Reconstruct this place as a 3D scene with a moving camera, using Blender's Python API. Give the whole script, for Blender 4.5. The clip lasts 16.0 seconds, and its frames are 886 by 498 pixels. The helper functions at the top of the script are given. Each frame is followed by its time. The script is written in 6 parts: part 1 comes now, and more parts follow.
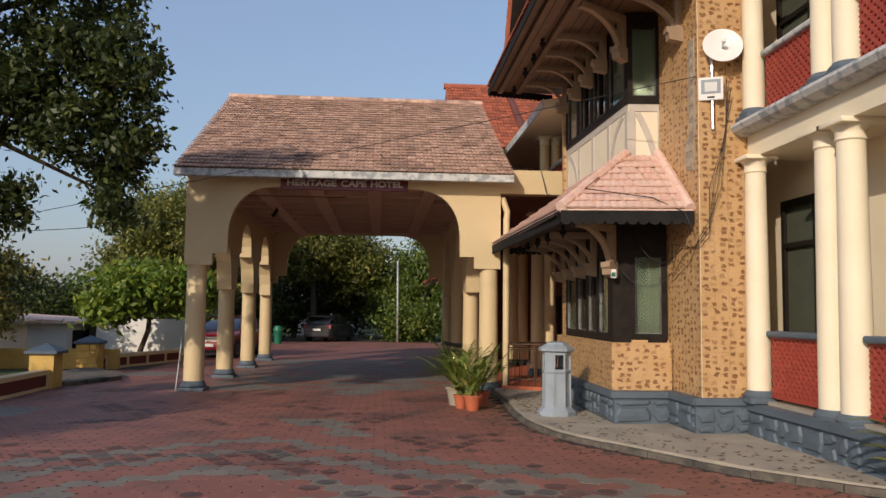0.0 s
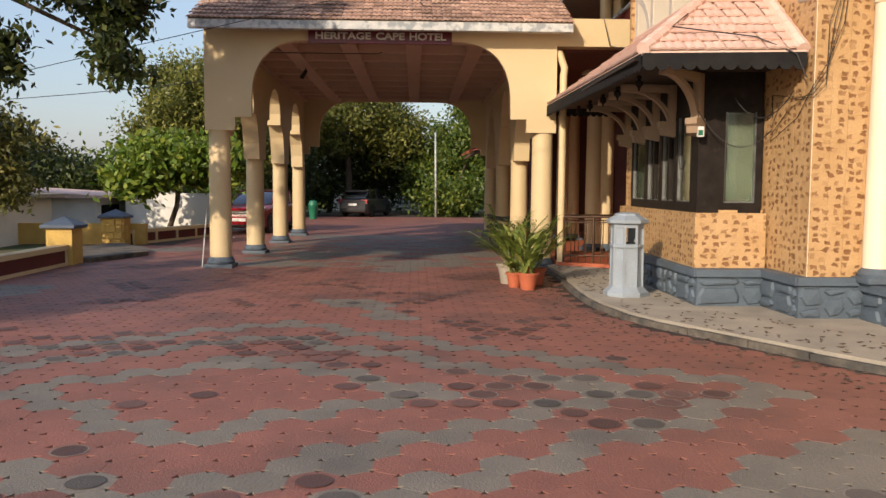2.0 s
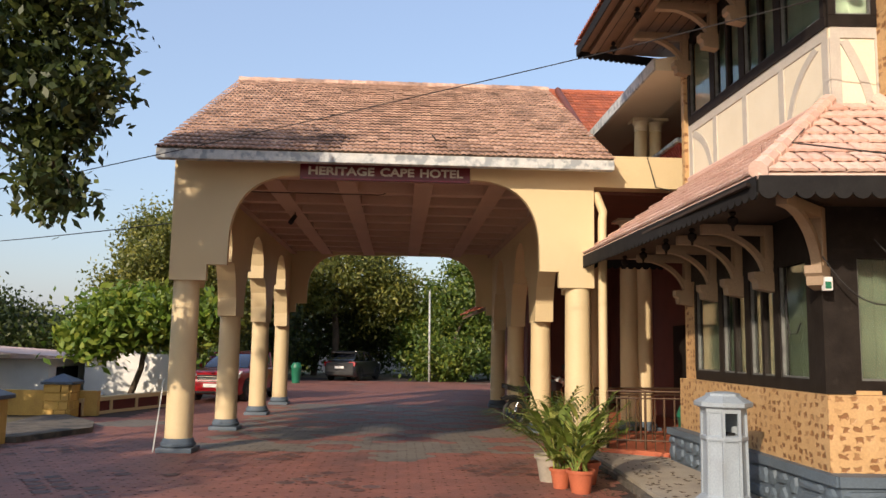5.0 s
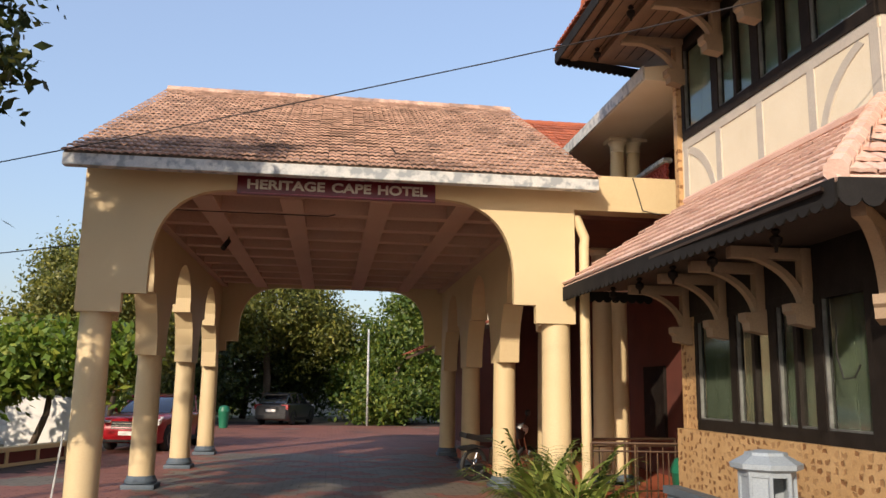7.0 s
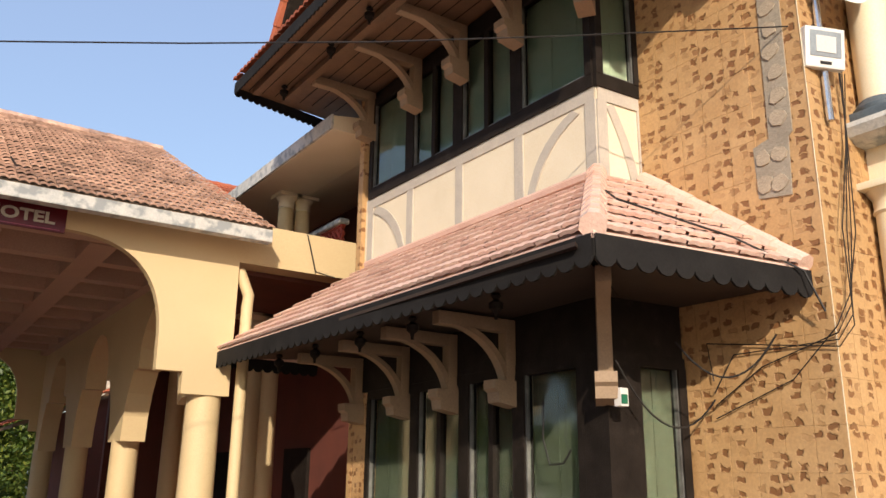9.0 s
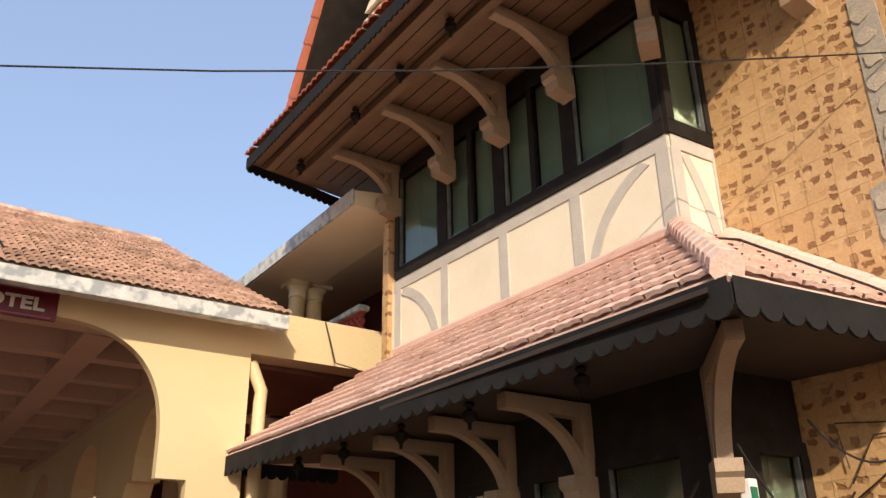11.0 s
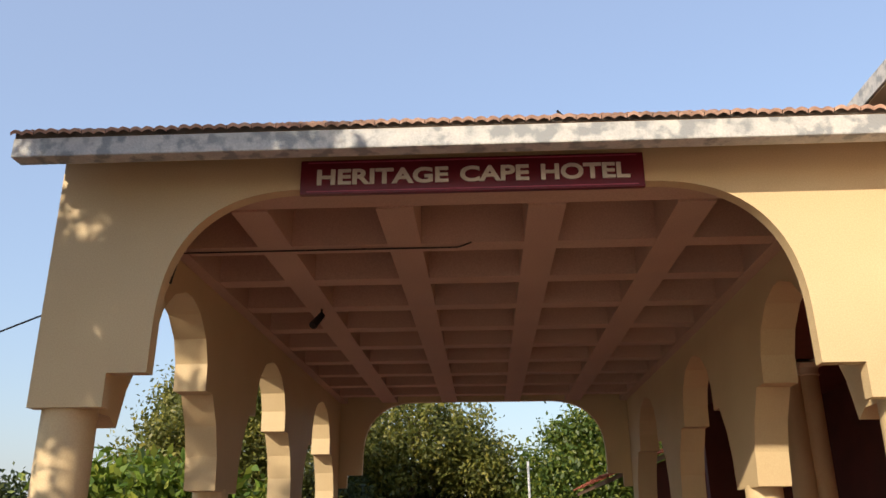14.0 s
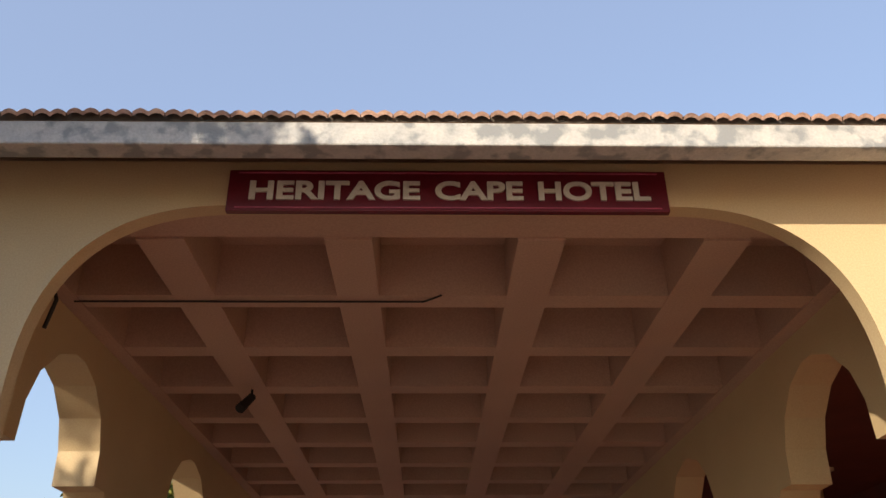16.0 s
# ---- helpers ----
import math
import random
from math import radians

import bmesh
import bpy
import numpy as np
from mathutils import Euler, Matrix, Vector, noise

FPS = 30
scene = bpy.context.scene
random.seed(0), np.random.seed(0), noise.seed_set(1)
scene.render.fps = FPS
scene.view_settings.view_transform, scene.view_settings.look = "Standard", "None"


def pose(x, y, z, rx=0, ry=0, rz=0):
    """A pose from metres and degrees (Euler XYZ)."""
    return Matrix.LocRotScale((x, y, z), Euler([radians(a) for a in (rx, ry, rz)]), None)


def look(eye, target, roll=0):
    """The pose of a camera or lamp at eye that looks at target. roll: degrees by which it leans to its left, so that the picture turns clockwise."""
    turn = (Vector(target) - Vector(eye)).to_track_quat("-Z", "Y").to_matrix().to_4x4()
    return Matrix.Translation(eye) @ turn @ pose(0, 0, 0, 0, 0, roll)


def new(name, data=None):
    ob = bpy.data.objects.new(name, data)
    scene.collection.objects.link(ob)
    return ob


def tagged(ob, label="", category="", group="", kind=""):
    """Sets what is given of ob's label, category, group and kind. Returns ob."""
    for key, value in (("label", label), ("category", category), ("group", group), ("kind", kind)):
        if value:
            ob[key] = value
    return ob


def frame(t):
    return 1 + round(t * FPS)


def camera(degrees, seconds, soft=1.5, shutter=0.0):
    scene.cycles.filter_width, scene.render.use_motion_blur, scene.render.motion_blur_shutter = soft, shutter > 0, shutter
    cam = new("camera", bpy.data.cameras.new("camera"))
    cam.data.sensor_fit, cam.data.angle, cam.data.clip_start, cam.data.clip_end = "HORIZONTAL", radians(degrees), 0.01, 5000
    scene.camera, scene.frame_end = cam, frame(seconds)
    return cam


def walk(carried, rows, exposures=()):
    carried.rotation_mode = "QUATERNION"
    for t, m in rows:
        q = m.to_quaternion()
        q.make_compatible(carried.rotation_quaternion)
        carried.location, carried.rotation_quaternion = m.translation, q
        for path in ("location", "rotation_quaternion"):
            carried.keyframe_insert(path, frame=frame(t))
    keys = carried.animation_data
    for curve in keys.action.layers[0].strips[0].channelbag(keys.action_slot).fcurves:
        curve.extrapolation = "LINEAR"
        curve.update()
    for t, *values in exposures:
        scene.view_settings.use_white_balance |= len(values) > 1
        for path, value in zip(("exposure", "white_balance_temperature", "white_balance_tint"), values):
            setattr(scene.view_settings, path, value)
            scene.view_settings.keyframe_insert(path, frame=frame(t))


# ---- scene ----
cam = camera(57.2, 16.0)

PATH = [
    (0, (3.466, -18.651, 1.82), (3.619, -16.663, 1.975), 0.6),
    (0.5, (3.422, -18.255, 1.806), (3.611, -16.265, 1.875), 0.2),
    (1, (3.445, -17.76, 1.735), (3.603, -15.767, 1.673), 1.0),
    (1.5, (3.399, -17.318, 1.672), (3.511, -15.327, 1.529), 1.2),
    (2, (3.335, -16.817, 1.675), (3.405, -14.823, 1.526), 0.4),
    (2.5, (3.285, -16.337, 1.741), (3.306, -14.339, 1.646), 0.2),
    (3, (3.161, -15.818, 1.751), (3.164, -13.818, 1.745), -0.0),
    (3.5, (3.106, -15.305, 1.727), (3.114, -13.306, 1.8), -0.0),
    (4, (3.009, -14.77, 1.738), (3.038, -12.775, 1.872), 0.2),
    (6.5, (2.78, -12.29, 1.786), (3.009, -10.332, 2.125), 1.3),
    (7, (2.611, -11.834, 1.819), (2.875, -9.881, 2.162), 0.9),
    (7.5, (2.58, -11.398, 1.841), (2.923, -9.465, 2.219), 0.5),
    (8, (2.508, -10.917, 1.833), (3.112, -9.057, 2.251), 0.7),
    (8.5, (2.574, -10.526, 1.831), (3.441, -8.782, 2.285), 0.8),
    (9, (2.606, -10.139, 1.865), (3.688, -8.547, 2.408), 0.7),
    (9.5, (2.631, -9.829, 1.889), (3.832, -8.37, 2.542), 0.5),
    (12, (2.877, -8.127, 1.886), (3.501, -6.423, 2.726), -0.2),
    (12.5, (2.901, -7.677, 1.837), (3.112, -5.819, 2.546), 0.7),
    (13, (2.806, -7.246, 1.87), (2.776, -5.362, 2.543), 0.5),
    (13.5, (2.712, -6.821, 1.882), (2.637, -4.934, 2.54), 0.2),
    (14, (2.702, -6.326, 1.857), (2.607, -4.442, 2.522), -0.3),
    (14.5, (2.632, -5.882, 1.879), (2.567, -4.026, 2.62), -1.1),
    (15, (2.612, -5.45, 1.868), (2.538, -3.662, 2.763), -0.4),
    (15.5, (2.48, -5.03, 1.862), (2.466, -3.301, 2.868), -0.3),
    (16, (2.49, -4.619, 1.9), (2.526, -2.85, 2.833), -0.4),
]
walk(cam, [(t, look(eye, target, roll)) for t, eye, target, roll in PATH],
     [(0, 0.08, 6450, 15), (0.5, 0.1, 6550, 15), (1.0, 0.2, 6750, 15), (1.5, 0.45, 6800, 15), (3.5, 0.65, 6750, 15), (9.5, 0.65, 6600, 14), (12, 0.75, 6700, 14), (16, 0.75, 6800, 14)])

# ---- world and sun ----
SUN_EL, SUN_AZ = 23.0, 31.0     # elevation; degrees by which the light drifts towards +x on its way to +y
world = bpy.data.worlds.new("sky")
scene.world = world
world.use_nodes = True
wn = world.node_tree.nodes
sky = wn.new("ShaderNodeTexSky")
sky.sky_type, sky.sun_disc = "NISHITA", False
sky.sun_elevation, sky.sun_rotation = radians(SUN_EL), radians(180 + SUN_AZ)
sky.air_density, sky.dust_density, sky.ozone_density = 1.6, 1.6, 5.0
haze = wn.new("ShaderNodeMix")
haze.data_type = "RGBA"
haze.inputs[0].default_value = 0.5
haze.inputs[7].default_value = (1.95, 2.35, 3.35, 1)     # even lavender haze of a humid evening
world.node_tree.links.new(sky.outputs[0], haze.inputs[6])
world.node_tree.links.new(haze.outputs[2], wn["Background"].inputs[0])
wn["Background"].inputs[1].default_value = 0.15
sun_data = bpy.data.lights.new("sun", "SUN")
sun_data.energy, sun_data.angle, sun_data.color = 3.0, radians(0.6), (1.0, 0.86, 0.68)
sun = new("sun", sun_data)
ce = math.cos(radians(SUN_EL))
sun_from = Vector((-math.sin(radians(SUN_AZ)) * ce, -math.cos(radians(SUN_AZ)) * ce, math.sin(radians(SUN_EL))))
sun.matrix_world = look(sun_from * 60, (0, 0, 0))


# ---- materials ----
def material(name, c1, c2=None, rough=0.7, scale=6.0, bump=0.15, fine=60.0, metal=0.0, stain=None, stain_scale=0.8, stain_at=(0.55, 0.75), island=0.0, objrand=0.0, spec=0.5, gloss=0.0):
    m = bpy.data.materials.new(name)
    m.use_nodes = True
    nt = m.node_tree
    b = nt.nodes["Principled BSDF"]
    b.inputs["Roughness"].default_value, b.inputs["Metallic"].default_value = rough, metal
    b.inputs["Specular IOR Level"].default_value = spec
    b.inputs["Coat Weight"].default_value = gloss
    geo = nt.nodes.new("ShaderNodeNewGeometry")

    def noise_tex(s, detail=5.0):
        n = nt.nodes.new("ShaderNodeTexNoise")
        n.inputs["Scale"].default_value, n.inputs["Detail"].default_value = s, detail
        nt.links.new(geo.outputs["Position"], n.inputs["Vector"])
        return n.outputs["Fac"]

    def ramp(src, a, z):
        r = nt.nodes.new("ShaderNodeMapRange")
        r.inputs[1].default_value, r.inputs[2].default_value = a, z
        nt.links.new(src, r.inputs[0])
        return r.outputs[0]

    def mix(fac, a, z, mode="MIX"):
        x = nt.nodes.new("ShaderNodeMix")
        x.data_type, x.blend_type = "RGBA", mode
        if isinstance(fac, float):
            x.inputs[0].default_value = fac
        else:
            nt.links.new(fac, x.inputs[0])
        for i, v in ((6, a), (7, z)):
            if isinstance(v, tuple):
                x.inputs[i].default_value = (*v, 1)
            else:
                nt.links.new(v, x.inputs[i])
        return x.outputs[2]

    c2 = c2 or tuple(v * 0.8 for v in c1)
    col = mix(ramp(noise_tex(scale), 0.3, 0.7), c1, c2)
    grain = noise_tex(fine, 3.0)
    col = mix(0.25, col, mix(ramp(grain, 0.35, 0.65), (0.35, 0.35, 0.35), (0.65, 0.65, 0.65)), "OVERLAY")
    if stain:
        col = mix(ramp(noise_tex(stain_scale, 6.0), *stain_at), col, stain)
    for amount, src in ((island, geo.outputs["Random Per Island"]), (objrand, None)):
        if amount:
            if src is None:
                src = nt.nodes.new("ShaderNodeObjectInfo").outputs["Random"]
            col = mix(amount, col, mix(src, (0.15, 0.15, 0.15), (0.85, 0.85, 0.85)), "OVERLAY")
    nt.links.new(col, b.inputs["Base Color"])
    if bump:
        bp = nt.nodes.new("ShaderNodeBump")
        bp.inputs["Strength"].default_value, bp.inputs["Distance"].default_value = bump, 0.02
        nt.links.new(grain, bp.inputs["Height"])
        nt.links.new(bp.outputs[0], b.inputs["Normal"])
    return m


YELLOW = material("cream_yellow_paint", (0.64, 0.505, 0.29), (0.60, 0.465, 0.26), 0.6, 1.2, 0.05, 90, stain=(0.56, 0.43, 0.24), stain_scale=0.5, stain_at=(0.6, 0.85))
CREAM = material("cream_plaster", (0.82, 0.74, 0.55), (0.78, 0.69, 0.5), 0.65, 2.0, 0.06, 80)
PANEL = material("timber_frame_infill_plaster", (0.78, 0.70, 0.54), (0.72, 0.64, 0.48), 0.7, 2.0, 0.08, 80)
GREYSTRIP = material("grey_painted_timber", (0.52, 0.48, 0.41), (0.45, 0.41, 0.36), 0.7, 5.0, 0.1, 70)
# base colour reddened to add the warm red-brown bounce light from below
CEIL = material("bounce_warmed_ceiling_paint", (0.55, 0.38, 0.28), (0.50, 0.34, 0.25), 0.8, 1.0, 0.05, 60, stain=(0.42, 0.32, 0.27), stain_scale=0.7, stain_at=(0.6, 0.9))
FASCIA = material("weathered_white_concrete", (0.60, 0.60, 0.56), (0.46, 0.48, 0.47), 0.85, 9.0, 0.3, 50, stain=(0.30, 0.325, 0.33), stain_scale=6.5, stain_at=(0.5, 0.6))
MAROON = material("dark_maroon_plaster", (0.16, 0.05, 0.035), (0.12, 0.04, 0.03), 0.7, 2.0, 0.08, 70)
SIGN_RED = material("maroon_sign_enamel", (0.14, 0.008, 0.018), (0.11, 0.006, 0.014), 0.35, 3.0, 0.0, 40)
SIGN_LINE = material("sign_border_pink", (0.45, 0.08, 0.14), None, 0.5)
LETTER = material("sign_letter_white", (0.62, 0.59, 0.50), (0.55, 0.52, 0.44), 0.5, 8.0, 0.02)
BLUE = material("blue_grey_plinth_paint", (0.10, 0.135, 0.165), (0.075, 0.10, 0.125), 0.6, 3.0, 0.25, 40, stain=(0.16, 0.18, 0.19), stain_scale=1.5, stain_at=(0.6, 0.9))
DARKWOOD = material("dark_brown_painted_wood", (0.014, 0.011, 0.009), (0.024, 0.019, 0.016), 0.6, 6.0, 0.2, 70, stain=(0.04, 0.033, 0.028), stain_scale=5.0, stain_at=(0.62, 0.8), spec=0.12)
BLACKMETAL = material("dark_grey_fascia_metal", (0.014, 0.013, 0.013), (0.022, 0.021, 0.02), 0.85, 4.0, 0.1, 60, spec=0.15)
# dark timber, darkened further to put the pent roof's shade into it
SHADESOFFIT = material("shaded_dark_soffit_timber", (0.045, 0.028, 0.018), (0.032, 0.02, 0.014), 0.7, 5.0, 0.15, 60)
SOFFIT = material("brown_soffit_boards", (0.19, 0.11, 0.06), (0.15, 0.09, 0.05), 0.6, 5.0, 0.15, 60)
BRACKET = material("beige_bracket_paint", (0.33, 0.235, 0.15), (0.28, 0.20, 0.125), 0.6, 4.0, 0.1, 60)
TILE_OLD = material("weathered_clay_roof_tile", (0.63, 0.42, 0.315), (0.36, 0.225, 0.165), 0.85, 7.0, 0.4, 45, stain=(0.17, 0.11, 0.085), stain_scale=1.6, stain_at=(0.54, 0.78), island=0.3, objrand=0.3)
TILE_PINK = material("pink_painted_roof_tile", (0.74, 0.51, 0.42), (0.68, 0.45, 0.36), 0.75, 3.0, 0.25, 50, stain=(0.52, 0.29, 0.21), stain_scale=3.0, stain_at=(0.6, 0.9), island=0.12, objrand=0.12)
TILE_RED = material("red_clay_roof_tile", (0.42, 0.12, 0.055), (0.36, 0.10, 0.05), 0.8, 3.0, 0.3, 50, island=0.4)
PAVE_RED = material("red_paver", (0.275, 0.108, 0.074), (0.225, 0.09, 0.064), 0.62, 3.0, 0.35, 60, stain=(0.10, 0.058, 0.047), stain_scale=0.6, stain_at=(0.5, 0.78), island=0.12, objrand=0.12)
PAVE_GREY = material("grey_paver", (0.205, 0.175, 0.135), (0.165, 0.145, 0.115), 0.6, 3.0, 0.35, 60, stain=(0.10, 0.085, 0.07), stain_scale=0.9, stain_at=(0.54, 0.8), island=0.12, objrand=0.12)
PAVE_BROWN = material("worn_brown_paver", (0.135, 0.066, 0.05), (0.11, 0.056, 0.045), 0.6, 4.0, 0.35, 60, island=0.4)
PAVE_SLATE = material("worn_slate_paver_disc", (0.115, 0.095, 0.078), (0.09, 0.078, 0.065), 0.6, 4.0, 0.35, 60, island=0.3)
PAVE_RIM = material("pale_mortar_rim", (0.30, 0.25, 0.20), (0.22, 0.18, 0.14), 0.85, 6.0, 0.3, 60)
JOINT = material("sandy_paver_joint", (0.055, 0.035, 0.026), (0.035, 0.025, 0.02), 0.95, 12.0, 0.4)
CONCRETE = material("worn_concrete_walk", (0.40, 0.35, 0.27), (0.30, 0.265, 0.21), 0.9, 2.0, 0.4, 40, stain=(0.15, 0.125, 0.10), stain_scale=0.7, stain_at=(0.58, 0.8))
KERB = material("dirty_kerb_concrete", (0.17, 0.145, 0.115), (0.08, 0.07, 0.055), 0.95, 6.0, 0.5, 30, stain=(0.05, 0.05, 0.045), stain_scale=2.5, stain_at=(0.5, 0.66))
EARTH = material("dry_earth", (0.20, 0.14, 0.085), (0.12, 0.10, 0.055), 0.95, 1.0, 0.5, 20, stain=(0.06, 0.09, 0.03), stain_scale=0.3, stain_at=(0.48, 0.6))
TERRA = material("terracotta_pot", (0.46, 0.12, 0.05), (0.40, 0.10, 0.045), 0.7, 5.0, 0.1)
JALI = material("red_terracotta_lattice", (0.36, 0.055, 0.032), (0.30, 0.045, 0.028), 0.65, 4.0, 0.15, 60)
GREYBIN = material("pale_grey_bin_paint", (0.30, 0.35, 0.385), (0.26, 0.30, 0.33), 0.5, 3.0, 0.06, 60, stain=(0.24, 0.26, 0.26), stain_scale=3.0, stain_at=(0.6, 0.9))
GREEN_PLASTIC = material("green_plastic", (0.01, 0.16, 0.085), (0.008, 0.13, 0.07), 0.45, 3.0, 0.0)
STEEL = material("dark_bronze_rail_metal", (0.16, 0.10, 0.06), (0.12, 0.075, 0.05), 0.3, 6.0, 0.0, metal=0.8)
BLACK = material("black_rubber", (0.012, 0.012, 0.012), (0.02, 0.02, 0.02), 0.7, 8.0, 0.05)
CHROME = material("bright_metal", (0.6, 0.6, 0.6), (0.5, 0.5, 0.5), 0.25, 8.0, 0.0, metal=1.0)
CAR_RED = material("red_car_paint", (0.36, 0.008, 0.014), (0.33, 0.007, 0.012), 0.35, 2.0, 0.0, gloss=0.8)
CAR_GREY = material("charcoal_car_paint", (0.022, 0.023, 0.026), (0.02, 0.02, 0.023), 0.35, 2.0, 0.0, gloss=0.8)
LAMPLENS = material("lamp_lens", (0.75, 0.75, 0.72), None, 0.15, 4.0, 0.0)
TAIL = material("red_tail_lens", (0.35, 0.01, 0.01), None, 0.2, 4.0, 0.0)
WHITE = material("white_enamel", (0.80, 0.79, 0.75), (0.76, 0.75, 0.71), 0.4, 4.0, 0.0)
WHITEWALL = material("white_rendered_wall", (0.78, 0.77, 0.72), (0.7, 0.69, 0.64), 0.8, 1.5, 0.1, 50, stain=(0.4, 0.39, 0.36), stain_scale=0.6, stain_at=(0.6, 0.85))
BLUEMETAL = material("dark_blue_grey_cap_paint", (0.075, 0.105, 0.15), (0.06, 0.085, 0.12), 0.6, 4.0, 0.15)
YSTONE = material("yellow_painted_stone", (0.56, 0.37, 0.10), (0.48, 0.31, 0.085), 0.75, 5.0, 0.4, 30, objrand=0.3)
BARK = material("bark", (0.12, 0.085, 0.055), (0.07, 0.05, 0.035), 0.9, 12.0, 0.6, 30)
# lower cloth, darkened to stand for the shade under the pent roof
CURTAIN_SHADED = material("shaded_green_curtain", (0.078, 0.09, 0.06), (0.06, 0.07, 0.047), 0.9, 3.0, 0.1)
# same cloth lightened for the sunlit upper window
CURTAIN_LIT = material("lit_green_curtain", (0.30, 0.34, 0.25), (0.25, 0.29, 0.21), 0.9, 3.0, 0.1)
ALU = material("worn_grey_bead", (0.15, 0.155, 0.145), (0.07, 0.07, 0.065), 0.6, 9.0, 0.1)
CABLE = material("black_cable", (0.015, 0.013, 0.012), None, 0.6, 9.0, 0.0)
SOIL = material("potting_soil", (0.03, 0.02, 0.014), None, 0.95, 20.0, 0.5)


def leaf_material(name, c1, c2, yellow):
    m = bpy.data.materials.new(name)
    m.use_nodes = True
    nt = m.node_tree
    b = nt.nodes["Principled BSDF"]
    geo = nt.nodes.new("ShaderNodeNewGeometry")
    cr = nt.nodes.new("ShaderNodeValToRGB")
    nt.links.new(geo.outputs["Random Per Island"], cr.inputs[0])
    cr.color_ramp.elements[0].color, cr.color_ramp.elements[1].color = (*c1, 1), (*yellow, 1)
    e = cr.color_ramp.elements.new(0.6)
    e.color = (*c2, 1)
    nt.links.new(cr.outputs[0], b.inputs["Base Color"])
    b.inputs["Roughness"].default_value = 0.5
    tr = nt.nodes.new("ShaderNodeBsdfTranslucent")
    nt.links.new(cr.outputs[0], tr.inputs[0])
    mx = nt.nodes.new("ShaderNodeMixShader")
    mx.inputs[0].default_value = 0.3
    nt.links.new(b.outputs[0], mx.inputs[1])
    nt.links.new(tr.outputs[0], mx.inputs[2])
    nt.links.new(mx.outputs[0], nt.nodes["Material Output"].inputs[0])
    return m


LEAF_DARK = leaf_material("dark_leaf", (0.018, 0.034, 0.008), (0.045, 0.068, 0.012), (0.12, 0.14, 0.03))
LEAF_SAGE = leaf_material("sage_leaf", (0.05, 0.06, 0.014), (0.12, 0.125, 0.03), (0.27, 0.24, 0.06))
LEAF_LIME = leaf_material("lime_leaf", (0.12, 0.18, 0.03), (0.24, 0.30, 0.055), (0.45, 0.44, 0.12))
LEAF_OLIVE = leaf_material("olive_leaf", (0.07, 0.09, 0.016), (0.16, 0.175, 0.032), (0.30, 0.28, 0.055))
LEAF_BRIGHT = leaf_material("bright_leaf", (0.07, 0.14, 0.015), (0.15, 0.23, 0.025), (0.30, 0.34, 0.05))
LEAF_MID = leaf_material("mid_leaf", (0.045, 0.09, 0.014), (0.10, 0.155, 0.022), (0.23, 0.26, 0.04))


